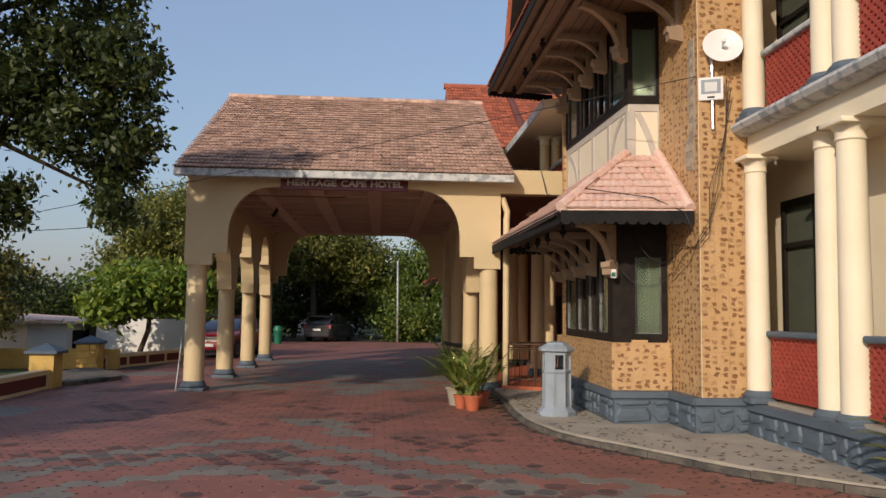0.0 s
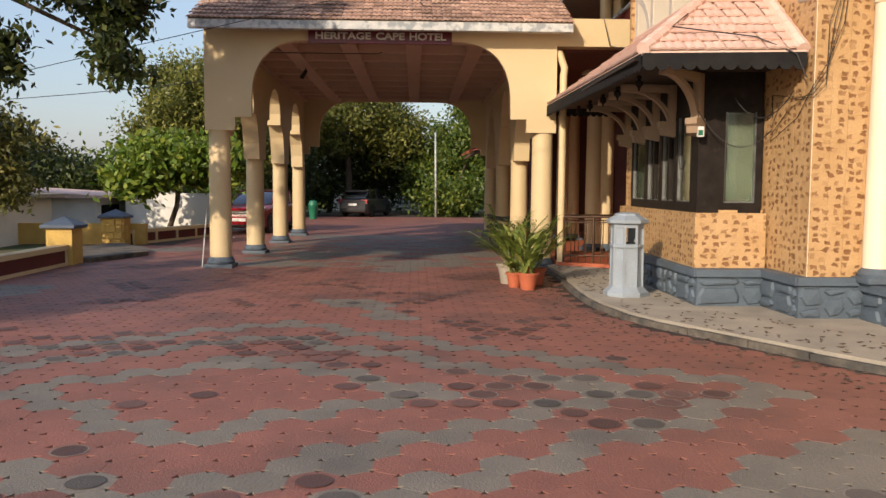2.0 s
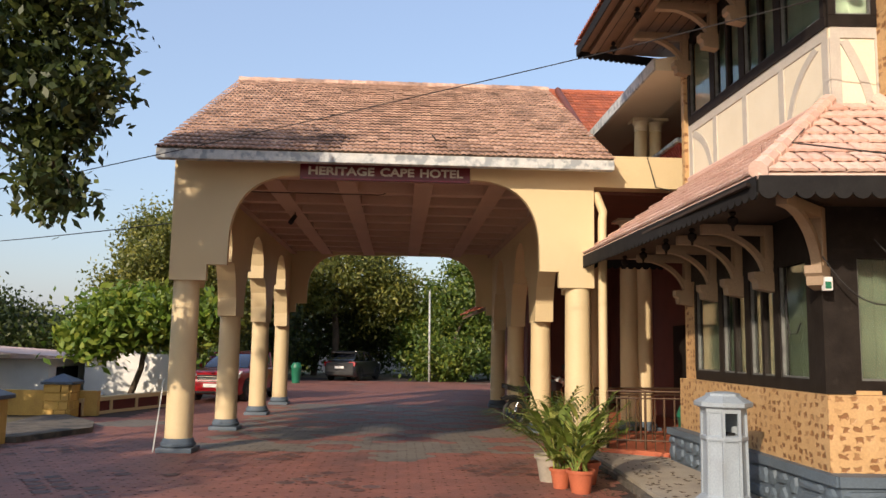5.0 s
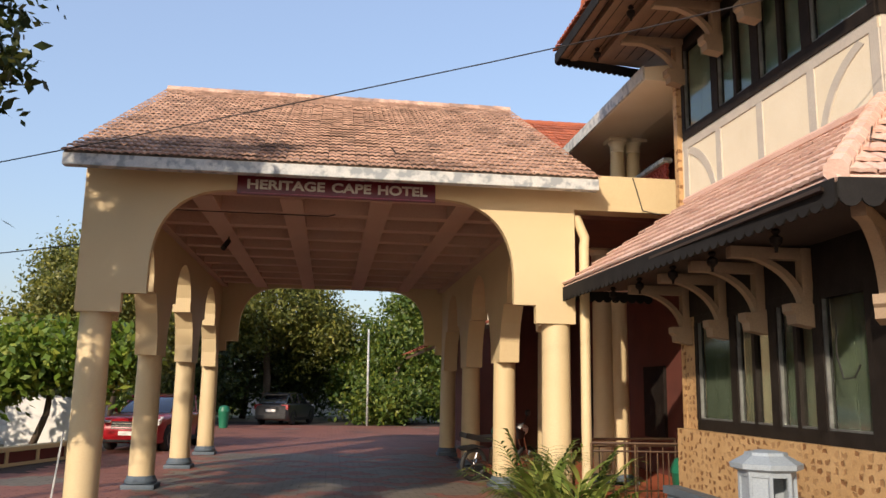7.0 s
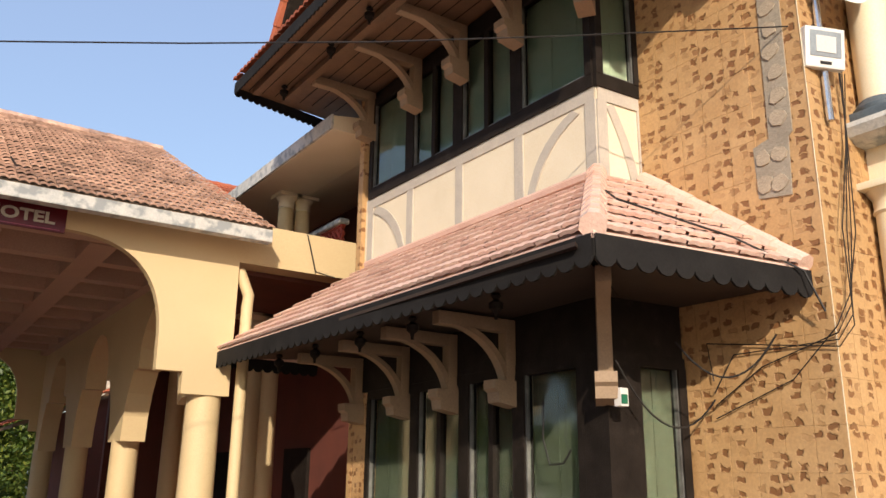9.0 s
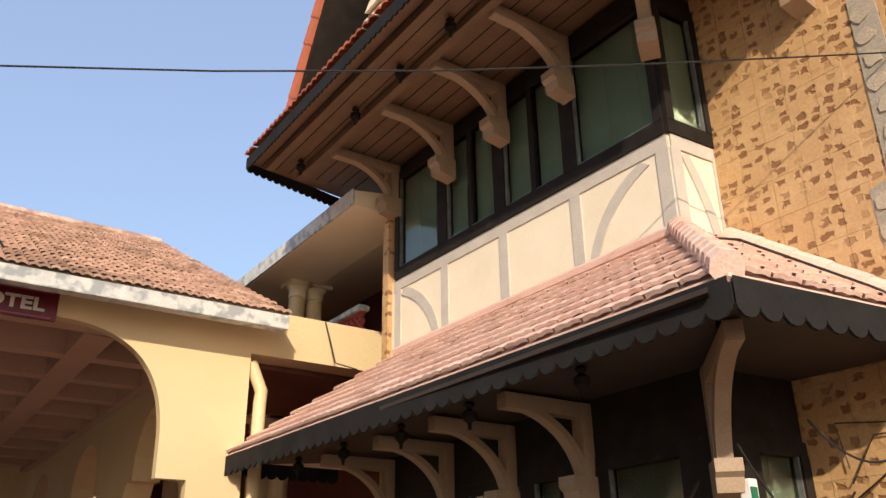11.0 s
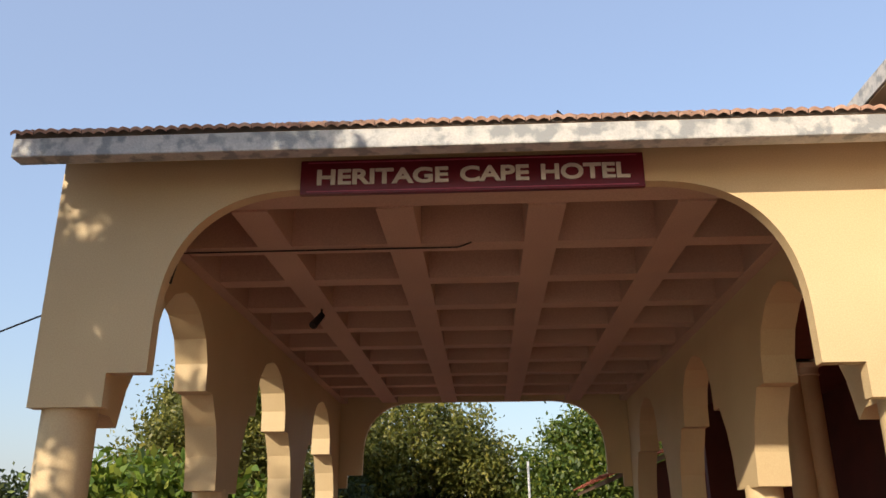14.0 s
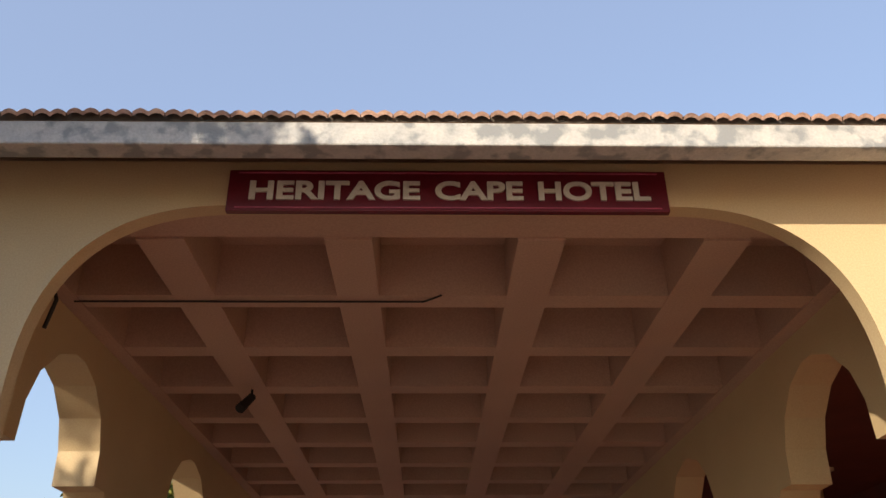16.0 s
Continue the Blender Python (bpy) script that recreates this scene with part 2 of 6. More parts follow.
def cladding_material():
    """Tan stone-look wall tile with irregular chipped brown patches."""
    m = material("tan_stone_look_wall_tile", (0.54, 0.345, 0.165), (0.47, 0.285, 0.125), 0.5, 3.5, 0.0, 45)
    nt = m.node_tree
    b = nt.nodes["Principled BSDF"]
    src = b.inputs["Base Color"].links[0].from_socket
    geo = nt.nodes.new("ShaderNodeNewGeometry")
    dot = nt.nodes.new("ShaderNodeVectorMath")
    dot.operation = "DOT_PRODUCT"
    dot.inputs[1].default_value = (7.5, 7.5, 0)
    nt.links.new(geo.outputs["Position"], dot.inputs[0])
    sepz = nt.nodes.new("ShaderNodeSeparateXYZ")
    nt.links.new(geo.outputs["Position"], sepz.inputs[0])
    hz = nt.nodes.new("ShaderNodeMath")
    hz.operation = "MULTIPLY"
    hz.inputs[1].default_value = 10.5
    nt.links.new(sepz.outputs[2], hz.inputs[0])
    mp = nt.nodes.new("ShaderNodeCombineXYZ")
    nt.links.new(dot.outputs["Value"], mp.inputs[0])
    nt.links.new(hz.outputs[0], mp.inputs[1])
    warp = nt.nodes.new("ShaderNodeTexNoise")
    warp.inputs["Scale"].default_value = 14
    nt.links.new(geo.outputs["Position"], warp.inputs["Vector"])
    add = nt.nodes.new("ShaderNodeVectorMath")
    add.operation = "MULTIPLY_ADD"
    add.inputs[1].default_value = (0.9, 0.9, 0.9)
    nt.links.new(warp.outputs["Color"], add.inputs[0])
    nt.links.new(mp.outputs[0], add.inputs[2])
    vo = nt.nodes.new("ShaderNodeTexVoronoi")
    vo.inputs["Scale"].default_value, vo.inputs["Randomness"].default_value = 1.0, 0.6
    vo.distance, vo.voronoi_dimensions = "CHEBYCHEV", "2D"
    nt.links.new(add.outputs[0], vo.inputs["Vector"])
    r = nt.nodes.new("ShaderNodeMapRange")
    r.inputs[1].default_value, r.inputs[2].default_value, r.inputs[3].default_value, r.inputs[4].default_value = 0.20, 0.30, 1.0, 0.0
    nt.links.new(vo.outputs["Distance"], r.inputs[0])
    sep = nt.nodes.new("ShaderNodeSeparateColor")
    nt.links.new(vo.outputs["Color"], sep.inputs[0])
    r2 = nt.nodes.new("ShaderNodeMapRange")
    r2.inputs[1].default_value, r2.inputs[2].default_value = 0.0, 0.55
    nt.links.new(sep.outputs[0], r2.inputs[0])
    mul = nt.nodes.new("ShaderNodeMath")
    mul.operation = "MULTIPLY"
    nt.links.new(r.outputs[0], mul.inputs[0])
    nt.links.new(r2.outputs[0], mul.inputs[1])
    mx = nt.nodes.new("ShaderNodeMix")
    mx.data_type = "RGBA"
    nt.links.new(mul.outputs[0], mx.inputs[0])
    nt.links.new(src, mx.inputs[6])
    mx.inputs[7].default_value = (0.235, 0.11, 0.042, 1)
    nt.links.new(mx.outputs[2], b.inputs["Base Color"])
    bp = nt.nodes.new("ShaderNodeBump")
    bp.inputs["Strength"].default_value, bp.inputs["Distance"].default_value, bp.invert = 0.5, 0.02, True
    nt.links.new(mul.outputs[0], bp.inputs["Height"])
    nt.links.new(bp.outputs[0], b.inputs["Normal"])
    return m


CLAD = cladding_material()
CLADBACK = material("pale_tile_adhesive", (0.46, 0.38, 0.28), (0.38, 0.32, 0.24), 0.9, 9.0, 0.4)


def glass_material():
    m = bpy.data.materials.new("window_glass")
    m.use_nodes = True
    b = m.node_tree.nodes["Principled BSDF"]
    b.inputs["Base Color"].default_value = (0.75, 0.85, 0.8, 1)
    b.inputs["Roughness"].default_value = 0.05
    b.inputs["Transmission Weight"].default_value = 1.0
    b.inputs["IOR"].default_value = 1.45
    return m


GLASS = glass_material()
CARGLASS = material("dark_tinted_glass", (0.012, 0.014, 0.018), None, 0.05, 3.0, 0.0, gloss=1.0)
REDGLASS = material("blue_tinted_windscreen", (0.02, 0.045, 0.10), None, 0.06, 3.0, 0.0, gloss=1.0)


# ---- mesh helpers ----
def box(bm, x0, x1, y0, y1, z0, z1, bevel=0.0):
    r = bmesh.ops.create_cube(bm, size=1.0)
    vs = r["verts"]
    for v in vs:
        v.co = Vector(((x0 + x1) / 2 + v.co.x * (x1 - x0), (y0 + y1) / 2 + v.co.y * (y1 - y0), (z0 + z1) / 2 + v.co.z * (z1 - z0)))
    if bevel:
        es = {e for v in vs for e in v.link_edges}
        bmesh.ops.bevel(bm, geom=list(es), offset=bevel, segments=2, affect="EDGES", profile=0.5)
    return bm


def prism(bm, pts, axis, a, b):
    """A closed outline of 2D points, extruded from a to b along an axis."""
    def at(p, v):
        return {"x": (v, p[0], p[1]), "y": (p[0], v, p[1]), "z": (p[0], p[1], v)}[axis]
    lo = [bm.verts.new(at(p, a)) for p in pts]
    hi = [bm.verts.new(at(p, b)) for p in pts]
    n = len(pts)
    fs = [bm.faces.new(lo), bm.faces.new(hi[::-1])]
    for i in range(n):
        fs.append(bm.faces.new((lo[i], lo[(i + 1) % n], hi[(i + 1) % n], hi[i])))
    bmesh.ops.recalc_face_normals(bm, faces=fs)
    return bm


def lathe(bm, profile, cx, cy, seg=24, turn=0.0, sx=1.0):
    rings = []
    for r, z in profile:
        rings.append([bm.verts.new((cx + sx * r * math.cos(2 * math.pi * i / seg + turn), cy + r * math.sin(2 * math.pi * i / seg + turn), z)) for i in range(seg)])
    for a, b in zip(rings, rings[1:]):
        for i in range(seg):
            bm.faces.new((a[i], a[(i + 1) % seg], b[(i + 1) % seg], b[i]))
    bm.faces.new(rings[0][::-1])
    bm.faces.new(rings[-1])
    return bm


def tube(bm, pts, r, seg=6, r_end=None):
    pts = [Vector(p) for p in pts]
    rings = []
    for i, p in enumerate(pts):
        d = (pts[min(i + 1, len(pts) - 1)] - pts[max(i - 1, 0)]).normalized()
        u = d.orthogonal().normalized() if not rings else (last - d * last.dot(d)).normalized()
        last = u
        w = d.cross(u)
        rr = r if r_end is None else r + (r_end - r) * i / (len(pts) - 1)
        rings.append([bm.verts.new(p + rr * (math.cos(2 * math.pi * k / seg) * u + math.sin(2 * math.pi * k / seg) * w)) for k in range(seg)])
    for a, b in zip(rings, rings[1:]):
        for k in range(seg):
            bm.faces.new((a[k], a[(k + 1) % seg], b[(k + 1) % seg], b[k]))
    bm.faces.new(rings[0][::-1])
    bm.faces.new(rings[-1])
    return bm


def sag(a, b, drop, n=12):
    a, b = Vector(a), Vector(b)
    return [a.lerp(b, i / n) - Vector((0, 0, drop * 4 * (i / n) * (1 - i / n))) for i in range(n + 1)]


def part(name, bm, mat, parent=None, label="", smooth=False):
    me = bpy.data.meshes.new(name)
    bm.to_mesh(me)
    bm.free()
    me.materials.append(mat)
    if smooth:
        me.set_sharp_from_angle(angle=radians(40)) if smooth == "auto" else None
        me.polygons.foreach_set("use_smooth", [True] * len(me.polygons))
        if smooth == "auto":
            me.set_sharp_from_angle(angle=radians(40))
    ob = new(name, me)
    if parent:
        ob.parent = parent
        ob.matrix_parent_inverse = parent.matrix_basis.inverted()
    return tagged(ob, label)


def thing(name, at, label, category, group="", kind=""):
    ob = new(name)
    ob.empty_display_size = 0.1
    ob.matrix_basis = Matrix.Translation(at)
    return tagged(ob, label, category, group, kind)


def B():
    return bmesh.new()


def setting(name, bm, mat, label, category):
    return tagged(part(name, bm, mat), label, category, kind="structure")


def mesh_raw(name, verts, faces, mat, parent=None):
    me = bpy.data.meshes.new(name)
    me.from_pydata(verts, [], faces)
    me.materials.append(mat)
    ob = new(name, me)
    if parent:
        ob.parent = parent
        ob.matrix_parent_inverse = parent.matrix_basis.inverted()
    return ob


def piece(name, me, parent, m):
    ob = new(name, me)
    ob.parent = parent
    ob.matrix_parent_inverse = parent.matrix_basis.inverted()
    ob.matrix_basis = m
    return ob


# ---- ground ----
bm = B()
box(bm, -400, 400, -300, 500, -0.6, -0.02)
setting("ground", bm, EARTH, "dry earth with patches of grass around the hotel drive", "ground")
bm = B()
prism(bm, [(-4.05, -30), (14, -30), (14, -9), (6.9, -3.2), (6.0, 13), (9, 22), (9, 34), (-3.2, 34), (-3.7, 12), (-4.6, 6.5), (-4.05, 0.6)], "z", -0.03, -0.004)
drive = setting("driveway", bm, JOINT, "red and grey interlocking paver driveway, worn and stained", "driveway")

# raised walk along the building, with its kerb
walk_line = [(6.02, 0.5), (5.95, -2.4), (5.87, -3.8), (5.85, -5.0), (5.90, -5.8), (6.02, -6.5), (6.22, -7.05), (6.5, -7.6), (6.9, -8.35), (7.25, -9.0), (7.65, -9.65), (8.3, -10.4), (9.4, -11.4), (12, -13.2)]
bm = B()
prism(bm, [(x + 0.105, y + 0.02) for x, y in walk_line] + [(14, -13.2), (14, 0.5)], "z", -0.02, 0.1)
setting("pavement", bm, CONCRETE, "worn concrete walk with dry leaves along the hotel wall", "pavement")
kerb = thing("kerb", (6, -5, 0), "dirty mossy concrete kerb beside the walk", "kerb", kind="structure")
for (xa, ya), (xb, yb) in zip(walk_line, walk_line[1:]):
    n = max(1, round(math.hypot(xb - xa, yb - ya) / 0.6))
    for i in range(n):
        p, q = Vector((xa, ya, 0)).lerp((xb, yb, 0), (i + 0.01) / n), Vector((xa, ya, 0)).lerp((xb, yb, 0), (i + 0.99) / n)
        d = (q - p).normalized()
        s = Vector((-d.y, d.x, 0))
        if s.x < 0:
            s = -s
        bm = B()
        prism(bm, [tuple((v)[:2]) for v in (p, q, q + s * 0.075, p + s * 0.075)], "z", -0.02, 0.07 + random.uniform(-0.008, 0.008))
        part("kerbstone", bm, KERB, kerb)


# ---- portico ----
CX0, CX1 = -0.70, 6.00
ROWS = [0.24, 3.95, 7.8, 11.7]
portico = thing("portico", (2.65, 6, 0), "cream yellow entrance portico with stepped arches and clay tile roof", "portico", kind="structure")


def ellipse(cx, cz, rx, rz, a0, a1, n=12):
    return [(cx + rx * math.cos(radians(a0 + (a1 - a0) * i / n)), cz + rz * math.sin(radians(a0 + (a1 - a0) * i / n))) for i in range(n + 1)]


def front_wall(y0, y1, name):
    left = [(-0.94, 5.0), (-0.94, 2.83), (-0.33, 2.83), (-0.33, 3.10), (0.0, 3.10), (0.005, 3.36)] + [(1.28 - 1.275 * math.cos(radians(a)) ** 0.77, 3.36 + 1.30 * math.sin(radians(a)) ** 0.77) for a in range(5, 91, 5)]
    right = [(5.3 - x, z) for x, z in left][::-1]
    bm = B()
    prism(bm, left + right, "y", y0, y1)
    part(name, bm, YELLOW, portico, "cream yellow arched wall with stepped haunches", smooth="auto")


front_wall(0.0, 0.13, "front_arch")
front_wall(11.82, 11.95, "back_arch")


def side_wall(xc, x_out, name):
    """Wall over the row of columns: stepped pointed arches between them."""
    pts = [(0.132, 4.80), (0.132, 2.83)]
    for a, b in zip(ROWS, ROWS[1:]):
        c, s = (a + b) / 2, (b - a) / 2
        half = [(s - 0.22, 2.37), (s - 0.42, 2.37), (s - 0.46, 2.75), (s - 0.58, 3.10), (s - 0.80, 3.44), (s - 1.06, 3.44), (s - 1.08, 3.75), (s - 1.2, 4.02), (s - 1.45, 4.25), (0.1, 4.36)]
        if a == ROWS[0]:
            near = [(0.55, 2.83)] + [(c - u, z) for u, z in half[2:]]
        else:
            near = [(c - u, z) for u, z in half]
        pts += near + [(c + u, z) for u, z in half[::-1]]
    pts += [(11.815, 2.40), (11.815, 4.80)]
    bm = B()
    prism(bm, pts, "x", xc - 0.19, xc + 0.19)
    part(name, bm, YELLOW, portico, "cream yellow side arcade wall")


side_wall(CX0, -0.9, "side_arcade")
side_wall(CX1, 6.2, "side_arcade")
for xc in (CX0, CX1):
    for y in ROWS:
        bm = B()
        top = 2.86 if y == ROWS[0] else 2.40
        lathe(bm, [(0.225, 0.2), (0.225, 0.5), (0.215, top)], xc, y, 28)
        col = part("column", bm, YELLOW, portico, smooth="auto")
        bm = B()
        lathe(bm, [(0.255, 0.08), (0.28, 0.10), (0.285, 0.14), (0.26, 0.17), (0.255, 0.20), (0.235, 0.225)], xc, y, 28)
        box(bm, xc - 0.29, xc + 0.29, y - 0.29, y + 0.29, -0.01, 0.08, 0.008)
        part("column_base", bm, BLUE, col, "blue-grey painted moulded column base", smooth="auto")
# coffered ceiling
bm = B()
box(bm, -0.5, 5.8, 0.132, 11.815, 5.12, 5.18)
box(bm, -0.36, 5.66, 0.132, 0.46, 4.672, 5.12)
for x in (0.42, 1.75, 3.13, 4.46):
    box(bm, x, x + 0.34, 0.46, 11.815, 4.65, 5.12)
box(bm, -0.51, -0.36, 0.132, 11.815, 4.64, 5.12)
box(bm, 5.66, 5.81, 0.132, 11.815, 4.64, 5.12)
y = 1.42
while y < 11.4:
    for xa, xb in ((-0.36, 0.42), (0.76, 1.75), (2.09, 3.13), (3.47, 4.46), (4.80, 5.66)):
        box(bm, xa, xb, y, y + 0.24, 4.655, 5.12)
    y += 1.17
setting("ceiling", bm, CEIL, "pinkish coffered concrete ceiling of the portico", "ceiling")

# front fascia, gable ends and roof
EAVE_Z, RIDGE_Y, RIDGE_Z = 4.95, 5.8, 8.2
bm = B()
box(bm, -1.12, 6.47, -0.52, -0.36, 4.78, 4.955, 0.012)
part("fascia", bm, FASCIA, portico, "peeling white concrete eave fascia")
bm = B()
box(bm, -1.11, 6.46, -0.515, -0.30, 4.957, 5.012)
part("eave_mortar", bm, KERB, portico, "dark mortar bedding under the eave tiles")
bm = B()
box(bm, -1.12, 6.47, 11.96, 12.12, 4.78, 4.955)
part("fascia", bm, FASCIA, portico)
for xa in (-0.9, 6.0):
    bm = B()
    prism(bm, [(0.14, 4.81), (11.8, 4.81), (11.8, 5.0), (RIDGE_Y, RIDGE_Z - 0.18), (0.14, 5.1)], "x", xa, xa + 0.2)
    part("gable_wall", bm, YELLOW, portico)
bm = B()
prism(bm, [(-0.52, EAVE_Z), (RIDGE_Y, RIDGE_Z - 0.06), (12.12, EAVE_Z), (12.12, EAVE_Z - 0.0), (RIDGE_Y, RIDGE_Z - 0.16), (-0.5, EAVE_Z - 0.06)], "x", -1.1, 6.45)
part("roof_deck", bm, SOFFIT, portico)


def tile_mesh(name, w, l, mat, lift=0.042, roll=0.028):
    """One interlocking clay tile: two rolls across, a raised lower edge."""
    xs = [i / 8 for i in range(9)]
    prof = [abs(math.sin(2 * math.pi * x)) * roll for x in xs]
    verts, faces = [], []
    for j, (yy, up) in enumerate(((0.0, lift), (l * 1.06, 0.0))):
        for x, h in zip(xs, prof):
            verts.append(((x - 0.5) * w * 0.97, yy, h + up))
    for x, h in zip(xs, prof):
        verts.append(((x - 0.5) * w * 0.97, 0.0, h + lift - 0.028))
    for i in range(8):
        faces.append((i, i + 1, 10 + i, 9 + i))
        faces.append((i + 1, i, 18 + i, 19 + i))
    me = bpy.data.meshes.new(name)
    me.from_pydata(verts, [], faces)
    me.materials.append(mat)
    return me, verts, faces


def tiled_slope(parent, a, b, up, w, l, mat, near=None, limit=300, left_cut=0.0, right_cut=0.0, jitter=0.006, roll=0.028, lift=0.042):
    """Tiles over a slope. a, b: ends of the eave; up: vector from eave to top; cuts: how far the top edge is shorter at either end."""
    a, b, up = Vector(a), Vector(b), Vector(up)
    ux, uy = (b - a).normalized(), up.normalized()
    un = ux.cross(uy)
    width, length = (b - a).length, up.length
    rows, made = int(length / l), 0
    me, tv, tf = tile_mesh("roof_tile", w, l, mat, roll=roll, lift=lift)
    verts, faces = [], []
    for r in range(rows):
        f = (r + 0.3) / rows
        x0, x1 = left_cut * f, width - right_cut * f
        n = max(1, round((x1 - x0) / w))
        for i in range(n):
            x = x0 + (i + 0.5) * (x1 - x0) / n
            p = a + ux * x + uy * (r * length / rows) + un * (0.015 + random.uniform(-jitter, jitter))
            yaw, tilt = random.uniform(-0.02, 0.02), random.uniform(-0.012, 0.012)
            m = Matrix((ux, uy, un)).transposed().to_4x4()
            m = Matrix.Translation(p) @ m @ Euler((tilt, tilt, yaw)).to_matrix().to_4x4()
            if made < limit and (near is None or near(p)):
                piece("roof_tile", me, parent, m)
                made += 1
            else:
                o = len(verts)
                verts += [tuple(m @ Vector(v)) for v in tv]
                faces += [tuple(o + k for k in f2) for f2 in tf]
    if verts:
        tagged(mesh_raw("roof_tiles", verts, faces, mat, parent), kind="stuff")


def ridge_caps(parent, a, b, r, mat, n):
    a, b = Vector(a), Vector(b)
    for i in range(n):
        bm = B()
        p, q = a.lerp(b, i / n), a.lerp(b, (i + 1.12) / n)
        tube(bm, [p, p.lerp(q, 0.5), q], r * 1.06, 8, r * 0.92)
        part("ridge_tile", bm, mat, parent, smooth="auto")


# ---- sign ----
sign = thing("sign_board", (2.62, -0.03, 4.58), "maroon hotel name board with cream capital letters", "sign")
bm = B()
box(bm, 1.17, 4.075, -0.055, -0.004, 4.585, 4.90, 0.006)
board = part("board", bm, SIGN_RED, sign)
for za in (4.605, 4.872):
    bm = B()
    box(bm, 1.23, 4.02, -0.062, -0.054, za, za + 0.008)
    part("border_line", bm, SIGN_LINE, sign)


def writing(text, x0, x1, z0, height, y, mat, parent, depth=0.008):
    cu = bpy.data.curves.new("letters", "FONT")
    cu.body, cu.extrude, cu.offset = text, depth, 0.03
    cu.space_word = 0.9
    ob = new("lettering", cu)
    bpy.context.view_layer.update()
    dg = bpy.context.evaluated_depsgraph_get()
    me = bpy.data.meshes.new_from_object(ob.evaluated_get(dg))
    bpy.data.objects.remove(ob)
    co = np.array([v.co for v in me.vertices])
    lo, hi = co.min(0), co.max(0)
    for v in me.vertices:
        v.co = ((v.co.x - lo[0]) / (hi[0] - lo[0]) * (x1 - x0) + x0, y - v.co.z, (v.co.y - lo[1]) / (hi[1] - lo[1]) * height + z0)
    me.materials.clear()
    me.materials.append(mat)
    o = new("lettering", me)
    o.parent = parent
    o.matrix_parent_inverse = parent.matrix_basis.inverted()
    return tagged(o, "bold cream capital letters")


writing("HERITAGE", 1.315, 2.435, 4.665, 0.145, -0.06, LETTER, sign)
writing("CAPE", 2.535, 3.115, 4.665, 0.145, -0.06, LETTER, sign)
writing("HOTEL", 3.215, 3.955, 4.665, 0.145, -0.06, LETTER, sign)

# ---- connecting beam and covered entrance behind it ----
bm = B()
box(bm, 6.22, 8.6, 0.03, 0.40, 4.60, 5.16)
setting("wall_beam", bm, YELLOW, "cream yellow connecting beam between portico and bay", "beam")
# dark wall maroon reused here so the ceiling colour carries the dimness
bm = B()
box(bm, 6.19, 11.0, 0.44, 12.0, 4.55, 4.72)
setting("ceiling_entrance", bm, MAROON, "ceiling over the entrance veranda, dimness put into its dark maroon", "ceiling")
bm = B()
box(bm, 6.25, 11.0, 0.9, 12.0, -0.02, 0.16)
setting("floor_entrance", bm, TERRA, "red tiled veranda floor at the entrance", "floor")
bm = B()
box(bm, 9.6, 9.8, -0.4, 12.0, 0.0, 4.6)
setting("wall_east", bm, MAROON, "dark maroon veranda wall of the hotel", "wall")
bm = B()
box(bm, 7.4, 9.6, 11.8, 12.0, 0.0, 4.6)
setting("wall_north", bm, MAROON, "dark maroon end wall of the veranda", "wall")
bm = B()
tube(bm, [(6.37, -0.05, 0.1), (6.37, -0.05, 4.0), (6.40, 0.0, 4.15), (6.30, 0.12, 4.5)], 0.075, 12)
tagged(part("drain_pipe", bm, YELLOW, smooth="auto"), "cream painted rainwater pipe beside the portico column", "drain pipe")


def slim_column(x, y, z0, z1, r=0.15, mat=YELLOW, label="round cream yellow veranda column"):
    t = thing("veranda_column", (x, y, z0), label, "column", "veranda columns", "structure")
    bm = B()
    lathe(bm, [(r, z0 + 0.16), (r, z0 + 0.6), (r * 0.88, z1 - 0.25)], x, y, 24)
    part("shaft", bm, mat, t, smooth="auto")
    bm = B()
    box(bm, x - r * 1.35, x + r * 1.35, y - r * 1.35, y + r * 1.35, z0, z0 + 0.07, 0.006)
    lathe(bm, [(r * 1.3, z0 + 0.07), (r * 1.35, z0 + 0.11), (r * 1.1, z0 + 0.16), (r * 1.02, z0 + 0.18)], x, y, 24)
    part("base", bm, BLUE, t, smooth="auto")
    bm = B()
    lathe(bm, [(r * 0.9, z1 - 0.25), (r * 1.0, z1 - 0.23), (r * 0.92, z1 - 0.2), (r * 0.95, z1 - 0.12), (r * 1.25, z1 - 0.06)], x, y, 24)
    box(bm, x - r * 1.45, x + r * 1.45, y - r * 1.45, y + r * 1.45, z1 - 0.06, z1, 0.006)
    part("capital", bm, CREAM, t, smooth="auto")
    return t


for x, y in ((7.75, 3.2), (8.05, 3.2), (7.75, 7.4), (8.05, 7.4)):
    slim_column(x, y, 0.16, 4.56, 0.2)
for y0 in (1.6, 4.6, 8.6):
    w = thing("window", (9.58, y0, 0.9), "dark wooden veranda window", "window", kind="structure")
    bm = B()
    box(bm, 9.53, 9.598, y0, y0 + 1.1, 0.9, 2.4)
    part("frame", bm, DARKWOOD, w)

